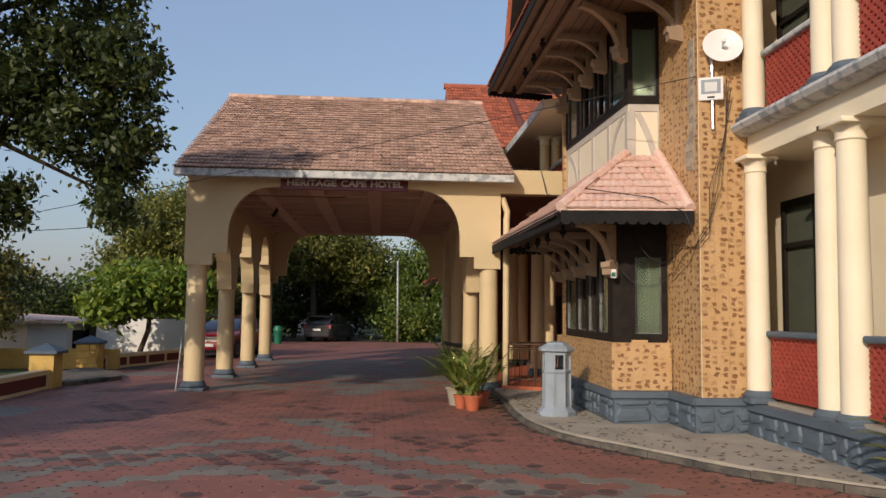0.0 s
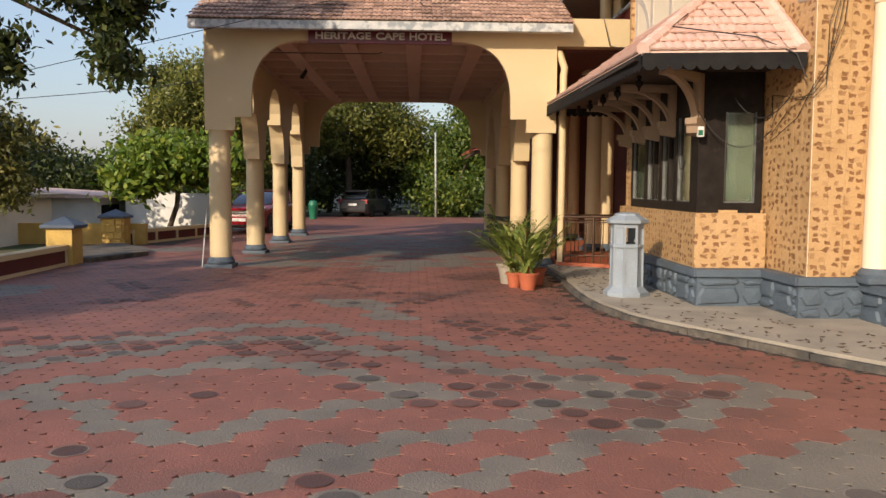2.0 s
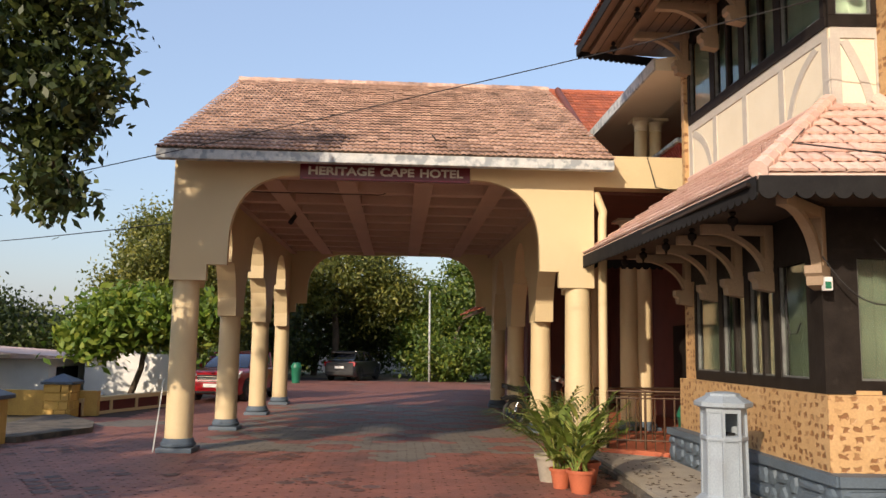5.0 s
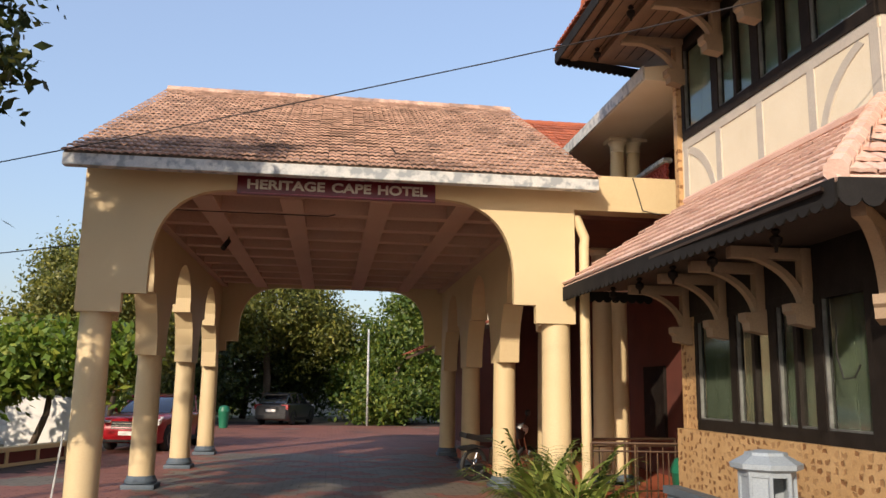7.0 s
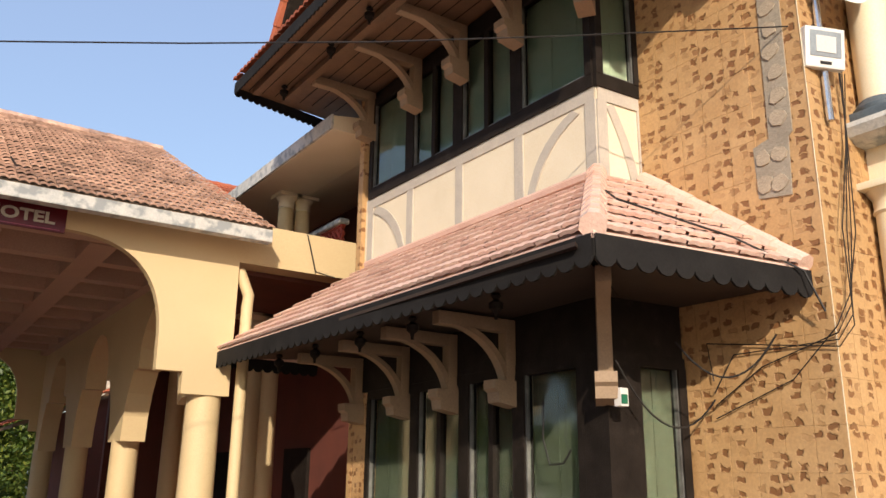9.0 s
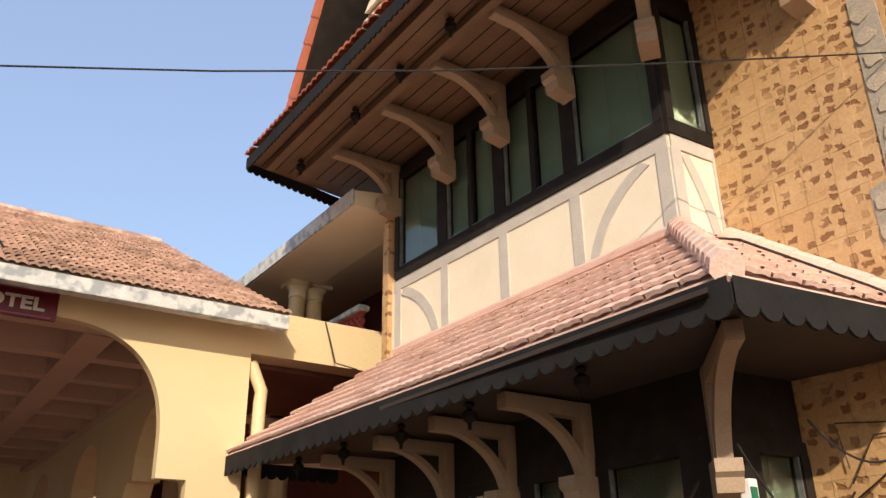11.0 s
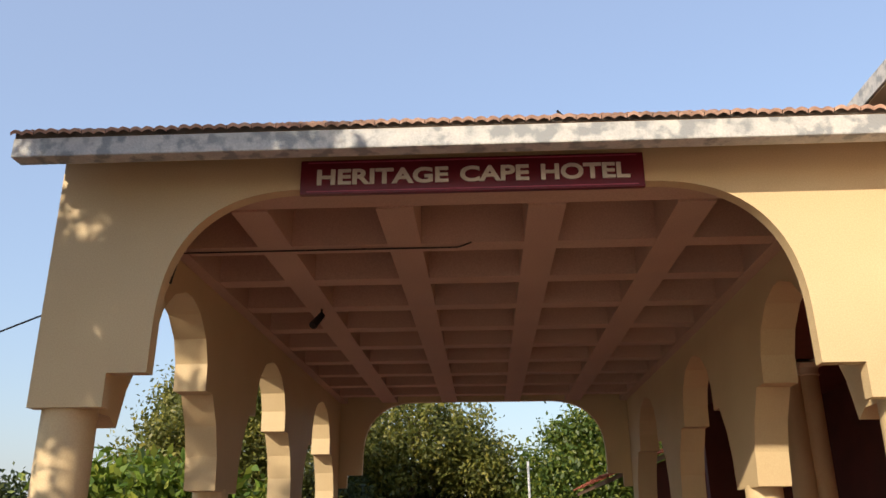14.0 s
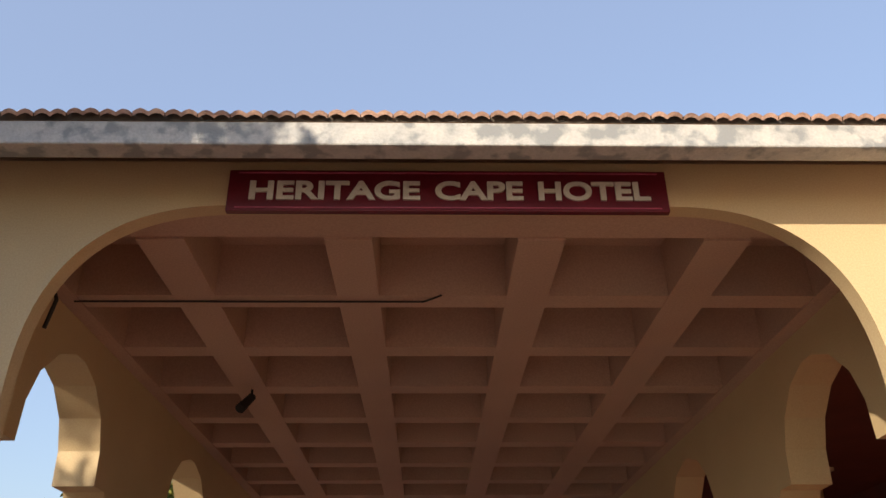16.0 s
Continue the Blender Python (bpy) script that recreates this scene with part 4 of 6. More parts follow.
# west gable above the eave
bm = B()
apex_y, apex_z = -3.9, 13.2
prism(bm, [(-0.75, UZ + 0.1), (-7.1, UZ + 0.1), (apex_y, apex_z - 0.5)], "x", 6.75, 9.0)
part("gable_wall", bm, DARKWOOD, upper)
for i in range(24):
    z = UZ + 0.25 + i * 0.22
    half = (apex_z - 0.7 - z) / (apex_z - 0.7 - UZ) * 3.0
    if half > 0.1:
        bm = B()
        prism(bm, [(6.74, z), (6.66, z - 0.02), (6.72, z + 0.19), (6.745, z + 0.19)], "y", apex_y - half, apex_y + half)
        part("louvre_board", bm, CREAM, upper)
for side in (1, -1):
    foot, top = Vector((6.28, apex_y + side * 3.55, UZ + 0.12)), Vector((6.28, apex_y, apex_z))
    bm = B()
    n = Vector((0, top.z - foot.z, -(top.y - foot.y))).normalized() * (0.10 * side)
    vs = [foot, top, top - n, foot - n]
    lo = [bm.verts.new(v) for v in vs]
    hi = [bm.verts.new(v + Vector((2.8, 0, 0))) for v in vs]
    bm.faces.new(lo)
    bm.faces.new(hi[::-1])
    for i in range(4):
        bm.faces.new((lo[i], lo[(i + 1) % 4], hi[(i + 1) % 4], hi[i]))
    bmesh.ops.recalc_face_normals(bm, faces=bm.faces)
    part("verge_deck", bm, DARKWOOD, upper)
    d = top - foot
    if side > 0:
        tiled_slope(upper, foot + Vector((2.7, 0.03, 0)), foot + Vector((-0.04, 0.03, 0)), d, 0.26, 0.33, TILE_RED, limit=0)
    else:
        tiled_slope(upper, foot + Vector((-0.04, -0.03, 0)), foot + Vector((2.7, -0.03, 0)), d, 0.26, 0.33, TILE_RED, limit=0)
    ridge_caps(upper, foot + Vector((0, 0.05 * side, 0.05)), top, 0.085, TILE_RED, 20)
for yy in (-1.12, -2.28, -3.25, -4.23):
    bracket((7.56, yy, 6.96), 180, 0.92, 0.64)
bracket((7.60, -5.2, 6.96), 215, 1.15, 0.74)
bracket((8.2, -6.3, 6.98), 180, 1.2, 0.76)
for yy in (-0.6, -2.0, -2.95, -3.85):
    drop_finial(6.45, yy, 6.99)
bm = B()
box(bm, 7.6, 9.4, -5.25, -0.8, 6.86, 7.0)
part("head_beam", bm, DARKWOOD, upper)

# ---- verandas beside the pier ----
VX = 9.1
porch = thing("side_veranda", (9.6, -9, 0), "cream two-storey side veranda of the hotel", "veranda", kind="structure")
bm = B()
box(bm, 9.88, 10.45, -14, -5.3, 0.5, 9.0)
part("back_wall", bm, CREAM, porch)
bm = B()
box(bm, 9.063, 9.877, -5.5, -5.3, 0.5, 9.0)
part("return_wall", bm, CREAM, porch)
bm = B()
box(bm, 8.95, 10.3, -14, -6.96, 4.16, 4.50)
part("beam", bm, CREAM, porch)
bm = B()
prism(bm, [(8.68, 4.62), (8.72, 4.55), (8.82, 4.50), (10.3, 4.50), (10.3, 4.70), (8.9, 4.70), (8.70, 4.67)], "y", -14, -6.80)
part("cornice", bm, FASCIA, porch, "weathered moulded balcony edge")
bm = B()
box(bm, 9.0, 10.3, -14, -7.0, 0.5, 0.60)
part("floor", bm, CONCRETE, porch)
bm = B()
box(bm, 8.95, 10.3, -14, -6.96, 7.6, 8.0)
part("beam", bm, CREAM, porch)
slim_column(8.985, -7.12, 0.56, 4.16, 0.17, CREAM, "round cream veranda column with moulded capital")
for yy in (-8.93, -9.42, -12.0):
    slim_column(VX - 0.02, yy, 0.50, 4.16, 0.19, CREAM, "round cream veranda column with moulded capital")
slim_column(8.985, -7.12, 4.70, 7.6, 0.16, CREAM, "round cream balcony column")
for yy in (-8.93, -9.42, -12.0):
    slim_column(VX - 0.02, yy, 4.70, 7.6, 0.18, CREAM, "round cream balcony column")
jali("veranda_lattice", VX, -8.84, -7.31, 0.68, 1.50)
jali("veranda_lattice", VX, -11.8, -9.66, 0.68, 1.50)
jali("balcony_lattice", VX, -8.84, -7.31, 4.80, 5.62)
jali("balcony_lattice", VX, -11.8, -9.66, 4.80, 5.62)
for z0, z1 in ((1.4, 3.62), (5.4, 7.2)):
    for y0 in (-7.3, -10.6):
        w = thing("window", (9.85, y0, z0), "dark framed veranda window with darkened blind", "window", kind="structure")
        bm = B()
        box(bm, 9.80, 9.878, y0, y0 + 0.09, z0, z1)
        box(bm, 9.80, 9.878, y0 + 0.95, y0 + 1.04, z0, z1)
        box(bm, 9.80, 9.878, y0 + 0.09, y0 + 0.95, z1 - 0.12, z1)
        box(bm, 9.80, 9.878, y0 + 0.09, y0 + 0.95, z1 - 0.75, z1 - 0.67)
        part("frame", bm, DARKWOOD, w)
        bm = B()
        box(bm, 9.855, 9.879, y0 + 0.09, y0 + 0.95, z0, z1 - 0.12)
        # blind takes the shade-darkened curtain colour
        part("pane", bm, CURTAIN_SHADED, w, "blind behind glass, in the shade-darkened curtain colour")
# closing masses behind the facade
bm = B()
box(bm, 10.5, 20, -14, 13, 0, 8.4)
setting("wall_block", bm, CREAM, "plain cream body of the hotel", "building")

tiled_slope(portico, (-1.14, -0.53, EAVE_Z - 0.015), (6.48, -0.53, EAVE_Z - 0.015), (0, RIDGE_Y + 0.53, RIDGE_Z - EAVE_Z + 0.015), 0.2, 0.25, TILE_OLD, roll=0.022, lift=0.045, near=lambda p: p.y < 2.0, jitter=0.006)
tiled_slope(portico, (6.48, 12.16, EAVE_Z + 0.0), (-1.14, 12.16, EAVE_Z + 0.0), (0, RIDGE_Y - 12.16, RIDGE_Z - EAVE_Z), 0.2, 0.26, TILE_OLD, limit=0)
ridge_caps(portico, (-1.14, RIDGE_Y, RIDGE_Z + 0.01), (6.46, RIDGE_Y, RIDGE_Z + 0.01), 0.11, TILE_OLD, 22)
tiled_slope(pent, E1, E2, Vector(T1) - Vector(E1) + Vector((0, 0.0, 0)) - Vector((0, (T1[1] - E1[1]), 0)), 0.24, 0.215, TILE_PINK, lift=0.032, roll=0.009, jitter=0.003, left_cut=1.15, right_cut=1.35)
tiled_slope(pent, E2, E3, Vector((0.0, 1.5, 1.10)), 0.24, 0.215, TILE_PINK, lift=0.032, roll=0.009, jitter=0.003, left_cut=1.42, right_cut=-0.05)
ridge_caps(pent, Vector(E2) + Vector((0, 0, 0.03)), Vector(T2) + Vector((0, 0, 0.05)), 0.09, TILE_PINK, 12)
ridge_caps(pent, Vector(E3) + Vector((-0.04, 0, 0.02)), Vector(T3) + Vector((-0.06, 0, 0.05)), 0.08, TILE_PINK, 6)
bm = B()
tube(bm, [Vector(T1) + Vector((-0.02, 0, 0.03)), Vector(T2) + Vector((-0.02, 0, 0.03))], 0.05, 6)
part("flashing", bm, TILE_PINK, pent)


# ---- pavers ----
def paver_shape(r):
    """A hexagon with nicked corners and slightly bulging sides."""
    pts = []
    for i in range(6):
        a = 60 * i + 30
        for da, k in ((-5, 0.965), (0, 0.80), (5, 0.965), (30, 0.885)):
            pts.append((r * k * math.cos(radians(a + da)), r * k * math.sin(radians(a + da))))
    return pts


def paver_kind(x, y):
    """0 red, 1 grey."""
    d = abs(x - 1.75) * 0.72 + abs(y + 10.2)
    if y < -5.5 and min(abs(d - 1.25), abs(d - 2.45), abs(d - 3.4)) < 0.21:
        return 1
    if x > 4.0 and y < -11.2 and 4.5 < d < 5.6:
        return 1
    if 0.3 < y < 12 and -0.6 < x < 5.8:
        return 1 if (int(y / 0.7) + int((x + 9) / 0.8)) % 2 or noise.noise((x * 0.6, y * 0.6, 3.0)) > 0.1 else 0
    return 1 if noise.noise((x * 0.5, y * 0.5, 9.0)) > 0.5 else 0


R = 0.185
W, H = R * math.sqrt(3), R * 1.5
mats = {0: PAVE_RED, 1: PAVE_GREY, 2: PAVE_BROWN, 3: PAVE_SLATE, 4: PAVE_RIM}
verts = {k: [] for k in mats}
faces = {k: [] for k in mats}
outer, inner = paver_shape(R + 0.001), paver_shape(R - 0.004)
N = len(outer)
pm = {}
for k in (0, 1):
    me = bpy.data.meshes.new("paver")
    me.from_pydata([(x, y, -0.02) for x, y in outer] + [(x, y, 0.005) for x, y in outer] + [(x, y, 0.006) for x, y in inner], [], [tuple(range(2 * N, 3 * N))] + [(N + i, N + (i + 1) % N, 2 * N + (i + 1) % N, 2 * N + i) for i in range(N)] + [(i, (i + 1) % N, N + (i + 1) % N, N + i) for i in range(N)])
    me.materials.append(mats[k])
    pm[k] = me


def kerb_x(y):
    for (xa, ya), (xb, yb) in zip(walk_line, walk_line[1:]):
        if yb <= y <= ya:
            return xa + (xb - xa) * (y - ya) / (yb - ya)
    return 6.1 if y > 0 else 12.0


def disc(k, x, y, r0, z, wobble):
    o = len(verts[k])
    for a in range(14):
        rr = r0 * (1 + wobble * math.sin(a * 2.7 + x * 9))
        verts[k].append((x + rr * math.cos(a * math.pi / 7), y + rr * math.sin(a * math.pi / 7), z))
    faces[k].append(tuple(range(o, o + 14)))


near = 0
j = 0
y = -19.5
while y < 30:
    x = -4.6 + (W / 2 if j % 2 else 0)
    while x < 12:
        left = -4.0 if y < 0.6 else (-4.5 if y < 6.5 else -3.6)
        right = kerb_x(y) - 0.1 if y < 0.5 else (5.9 if y < 12.5 else 8.5)
        if left < x < right:
            k = paver_kind(x, y)
            worn = noise.noise((x * 0.55, y * 0.55, 0.0)) + 0.5 * noise.noise((x * 2.3, y * 2.3, 5.0)) - 0.04 * min(0, x + 1)
            if y < 1 and random.random() < 0.75 and worn > (0.2 if k == 0 else 0.3):
                rr = R * random.uniform(0.56, 0.66)
                if random.random() < 0.3:
                    disc(4, x, y, rr + 0.014, 0.0105, 0.04)
                disc(2 if k == 0 else 3, x, y, rr, 0.012, 0.03)
            z = -0.001 + random.uniform(-0.0018, 0.0018)
            if y > -13.9 and 0.6 < x < 6.5 and near < 300:
                piece("paver", pm[k], drive, Matrix.Translation((x, y, z)))
                near += 1
            else:
                o = len(verts[k])
                verts[k] += [(x + a, y + b, z + 0.005) for a, b in outer] + [(x + a, y + b, z + 0.006) for a, b in inner]
                faces[k].append(tuple(range(o + N, o + 2 * N)))
                faces[k] += [(o + i, o + (i + 1) % N, o + N + (i + 1) % N, o + N + i) for i in range(N)]
        x += W
    y += H
    j += 1
for k in mats:
    tagged(mesh_raw("pavers" if k < 2 else "paver_discs", verts[k], faces[k], mats[k], drive), kind="stuff")

# ---- left boundary wall ----
bwall = thing("boundary_wall", (-4.2, 3, 0), "low boundary wall with red panels and yellow piers", "wall", kind="structure")


def low_wall(p, q, h, panels, outward):
    p, q = Vector((*p, 0)), Vector((*q, 0))
    d = (q - p).normalized()
    s = Vector((-d.y, d.x, 0)) * outward
    L = (q - p).length

    def slab(u0, u1, o0, o1, za, zb, mat, name, label=""):
        bm = B()
        prism(bm, [tuple((p + d * u + s * o)[:2]) for u, o in ((u0, o0), (u1, o0), (u1, o1), (u0, o1))], "z", za, zb)
        part(name, bm, mat, bwall, label)
    slab(0, L, 0.0, 0.22, -0.02, h - 0.1, MAROON_RED, "wall_panel", "dark red painted wall panel")
    slab(-0.01, L + 0.01, -0.04, 0.26, h - 0.1, h, YELLOW, "coping", "cream yellow coping")
    slab(0, L, -0.03, 0.0, -0.01, 0.07, YELLOW, "skirting")
    for i in range(panels + 1):
        u = min(L - 0.1, max(0.0, L * i / panels))
        slab(u, u + 0.1, -0.028, 0.01, 0.07, h - 0.1, YELLOW, "divider")


MAROON_RED = material("dark_red_wall_paint", (0.13, 0.018, 0.016), (0.10, 0.014, 0.013), 0.7, 2.0, 0.1, 60, stain=(0.06, 0.03, 0.025), stain_scale=1.5, stain_at=(0.6, 0.8))
low_wall((-3.97, 0.48), (-3.92, -20.0), 0.43, 6, -1)
low_wall((-4.75, 6.75), (-3.5, 10.9), 0.42, 4, 1)


def gate_pier(x, y, w, stone):
    t = thing("gate_pier", (x, y, 0), "yellow rock-faced gate pier with blue-grey cap" if stone else "yellow plastered gate pier with blue-grey cap", "pier", "gate piers", "structure")
    bm = B()
    box(bm, x - w / 2, x + w / 2, y - w / 2, y + w / 2, -0.02, 0.78)
    part("shaft", bm, YSTONE, t)
    if stone:
        rn = random.Random(3)
        for i in range(4):
            for side in range(4):
                u = -w / 2
                while u < w / 2 - 0.03:
                    l = min(rn.uniform(0.2, 0.4), w / 2 - u)
                    bm = B()
                    box(bm, u + 0.008, u + l - 0.008, -w / 2 - rn.uniform(0.02, 0.05), -w / 2 + 0.01, i * 0.195 + 0.008, i * 0.195 + 0.187, 0.012)
                    bm.transform(Matrix.Translation((x, y, 0)) @ pose(0, 0, 0, 0, 0, side * 90))
                    part("stone", bm, YSTONE, t)
                    u += l
    bm = B()
    box(bm, x - w / 2 - 0.09, x + w / 2 + 0.09, y - w / 2 - 0.09, y + w / 2 + 0.09, 0.78, 0.85, 0.01)
    h = w / 2 + 0.08
    vs = [bm.verts.new((x + a * h, y + b * h, 0.85)) for a, b in ((-1, -1), (1, -1), (1, 1), (-1, 1))]
    tip = bm.verts.new((x, y, 1.03))
    for i in range(4):
        bm.faces.new((vs[i], vs[(i + 1) % 4], tip))
    part("cap", bm, BLUEMETAL, t, "dark blue-grey pyramid cap")


gate_pier(-4.14, 0.78, 0.54, False)
gate_pier(-5.07, 6.35, 0.56, True)
bm = B()
prism(bm, [(-3.7, 1.1), (-3.1, 3.0), (-3.5, 4.2), (-4.75, 5.9), (-5.2, 5.7), (-4.9, 1.1)], "z", -0.01, 0.11)
tagged(part("gate_slab", bm, KERB), "low dark stained concrete gate slab", "slab")
bm = B()
box(bm, -12, -4.4, 6.8, 7.0, 0, 0.6)
setting("wall_drive", bm, YSTONE, "yellow ramp wall behind the gate pier", "wall")


def shed(x0, x1, y0, y1, h, label, roof_mat, door=True):
    t = thing("outbuilding", (x0, y0, 0), label, "building", "outbuildings", "structure")
    bm = B()
    box(bm, x0, x1, y0, y1, -0.02, h)
    part("wall", bm, WHITEWALL, t)
    bm = B()
    prism(bm, [(x0 - 0.3, h), (x1 + 0.3, h + 0.02), (x1 + 0.3, h + 0.12), (x0 - 0.3, h + 0.45)], "y", y0 - 0.25, y1 + 0.3)
    part("roof", bm, roof_mat, t)
    if door:
        bm = B()
        box(bm, x1, x1 + 0.03, y0 + 0.6, y0 + 2.4, 0.0, h - 0.25)
        part("door", bm, BLACKMETAL, t, "dark grey shutter")


shed(-14.0, -8.6, 14.0, 20.0, 1.2, "white outbuilding with faded tin roof", TILE_PINK)
shed(-8.0, -6.6, 15.5, 18.0, 1.25, "small white outbuilding with grey shutter", CONCRETE)
shed(-16.0, -8.0, 4.0, 9.0, 1.3, "grey walled low outbuilding", CONCRETE, False)
bm = B()
box(bm, -6.9, -4.1, 14.5, 14.7, -0.02, 1.42)
setting("wall_compound", bm, WHITEWALL, "white rendered compound wall with stains", "wall")
bm = B()
box(bm, -3.0, 14, 44.0, 44.2, 0, 1.9)
setting("wall_far", bm, WHITEWALL, "white compound wall behind the trees", "wall")


# ---- vehicles ----
def car(at, ang, paint, glass, label, front):
    t = thing("car", at, label, "car", "parked cars")
    m = Matrix.Translation(at) @ pose(0, 0, 0, 0, 0, ang)

    def put(name, bm, mat, lab="", parent=None, smooth="auto"):
        bm.transform(m)
        return part(name, bm, mat, parent or t, lab, smooth)

    def loft(sections):
        """sections: x, half width, z bottom, z top, corner radius"""
        bm = B()
        rings = []
        for x, hw, z0, z1, r in sections:
            ring = []
            for cy, cz, a0 in ((hw - r, z1 - r, 0), (-hw + r, z1 - r, 90), (-hw + r, z0 + r, 180), (hw - r, z0 + r, 270)):
                for k in range(4):
                    a = radians(a0 + 30 * k)
                    ring.append(bm.verts.new((x, cy + r * math.cos(a), cz + r * math.sin(a))))
            rings.append(ring)
        for a, b in zip(rings, rings[1:]):
            for i in range(16):
                bm.faces.new((a[i], b[i], b[(i + 1) % 16], a[(i + 1) % 16]))
        bm.faces.new(rings[0])
        bm.faces.new(rings[-1][::-1])
        bmesh.ops.recalc_face_normals(bm, faces=bm.faces)
        return bm

    body = put("body", loft([(2.12, 0.70, 0.35, 0.66, 0.10), (2.05, 0.82, 0.26, 0.84, 0.14), (1.85, 0.87, 0.22, 0.96, 0.14), (1.0, 0.89, 0.22, 1.04, 0.12), (-1.6, 0.89, 0.22, 1.05, 0.12), (-1.98, 0.86, 0.25, 1.02, 0.13), (-2.1, 0.76, 0.34, 0.95, 0.13)]), paint)
    put("cabin", loft([(0.98, 0.74, 1.0, 1.06, 0.02), (0.35, 0.68, 1.0, 1.50, 0.05), (-0.3, 0.67, 1.0, 1.565, 0.06), (-1.3, 0.66, 1.0, 1.53, 0.06), (-1.92, 0.72, 1.0, 1.08, 0.03)]), glass, "dark tinted windows")
    put("roof", loft([(0.33, 0.665, 1.495, 1.525, 0.012), (-0.3, 0.66, 1.55, 1.595, 0.02), (-1.32, 0.65, 1.515, 1.565, 0.02), (-1.55, 0.62, 1.46, 1.50, 0.012)]), paint)
    for s in (1, -1):
        for xa, xb in ((1.0, 0.32), (-0.25, -0.32), (-1.15, -1.3)):
            bm = B()
            tube(bm, [(xa, s * 0.80 if xa > 0.9 else s * 0.785, 1.04), (xb, s * 0.665, 1.53)], 0.028, 6)
            put("pillar", bm, paint)
        bm = B()
        box(bm, 0.62, 0.82, s * 0.90 - 0.09, s * 0.90 + 0.09, 1.04, 1.17, 0.03)
        put("mirror", bm, paint)
        bm = B()
        box(bm, -1.2, 0.2, s * 0.55 - 0.015, s * 0.55 + 0.015, 1.60, 1.63)
        put("roof_rail", bm, CHROME)
        bm = B()
        box(bm, -1.2, 1.1, s * 0.885 - 0.015, s * 0.885 + 0.015, 0.22, 0.36, 0.01)
        put("sill", bm, BLACK)
    for x in (1.32, -1.28):
        for s in (1, -1):
            bm = B()
            lathe(bm, [(0.20, -0.1), (0.31, -0.1), (0.335, -0.07), (0.335, 0.07), (0.31, 0.1), (0.20, 0.1)], 0, 0, 22)
            bm.transform(Matrix.Translation((x, s * 0.80, 0.335)) @ pose(0, 0, 0, 90, 0, 0))
            w = put("wheel", bm, BLACK)
            bm = B()
            lathe(bm, [(0.2, -0.06), (0.21, 0.09), (0.17, 0.105), (0.05, 0.07), (0.03, 0.09)], 0, 0, 10)
            bm.transform(Matrix.Translation((x, s * 0.80, 0.335)) @ pose(0, 0, 0, -90 * s, 0, 0))
            put("rim", bm, CHROME, parent=w)
            bm = B()
            a = ellipse(x, 0.33, 0.42, 0.42, 0, 180, 12) + ellipse(x, 0.33, 0.36, 0.36, 180, 0, 12)
            prism(bm, a, "y", s * 0.86, s * 0.905)
            put("wheel_arch", bm, BLACK)
    for s in (1, -1):
        bm = B()
        prism(bm, [(1.72, 0.86), (2.06, 0.74), (2.07, 0.84), (1.76, 0.97)], "y", s * 0.52, s * 0.85)
        put("headlight", bm, LAMPLENS, smooth=False)
        bm = B()
        prism(bm, [(-2.09, 0.78), (-1.8, 0.84), (-1.8, 0.98), (-2.06, 1.0)], "y", s * 0.50, s * 0.865)
        put("tail_light", bm, TAIL, smooth=False)
    bm = B()
    box(bm, 2.04, 2.11, -0.48, 0.48, 0.60, 0.84, 0.01)
    g = put("grille", bm, BLACK)
    for z in (0.63, 0.70, 0.77):
        bm = B()
        box(bm, 2.10, 2.125, -0.46, 0.46, z, z + 0.028)
        put("grille_bar", bm, CHROME, parent=g)
    bm = B()
    box(bm, 1.98, 2.115, -0.78, 0.78, 0.27, 0.45, 0.03)
    put("bumper", bm, BLACK)
    bm = B()
    box(bm, -2.115, -1.98, -0.78, 0.78, 0.3, 0.5, 0.03)
    put("bumper", bm, BLACK)
    for xx in (2.13, -2.12):
        bm = B()
        box(bm, xx - 0.012, xx + 0.012, -0.25, 0.25, 0.46 if xx > 0 else 0.66, 0.57 if xx > 0 else 0.78)
        put("number_plate", bm, WHITE)


car((-2.5, 14.2, 0), -100, CAR_RED, REDGLASS, "red parked compact SUV with chrome grille", True)
car((0.45, 31.6, 0), 72, CAR_GREY, CARGLASS, "charcoal grey parked SUV under the trees", False)

# motorcycle beside the portico columns
moto = thing("motorcycle", (6.2, 5.45, 0), "black parked motorcycle with chrome exhaust", "motorcycle")
mm = Matrix.Translation((6.2, 5.45, 0.0)) @ pose(0, 0, 0, 6, 0, 28) @ Matrix.Diagonal((1.08, 1.08, 1.08, 1))


def mput(name, bm, mat, label="", parent=None):
    bm.transform(mm)
    return part(name, bm, mat, parent or moto, label, "auto")


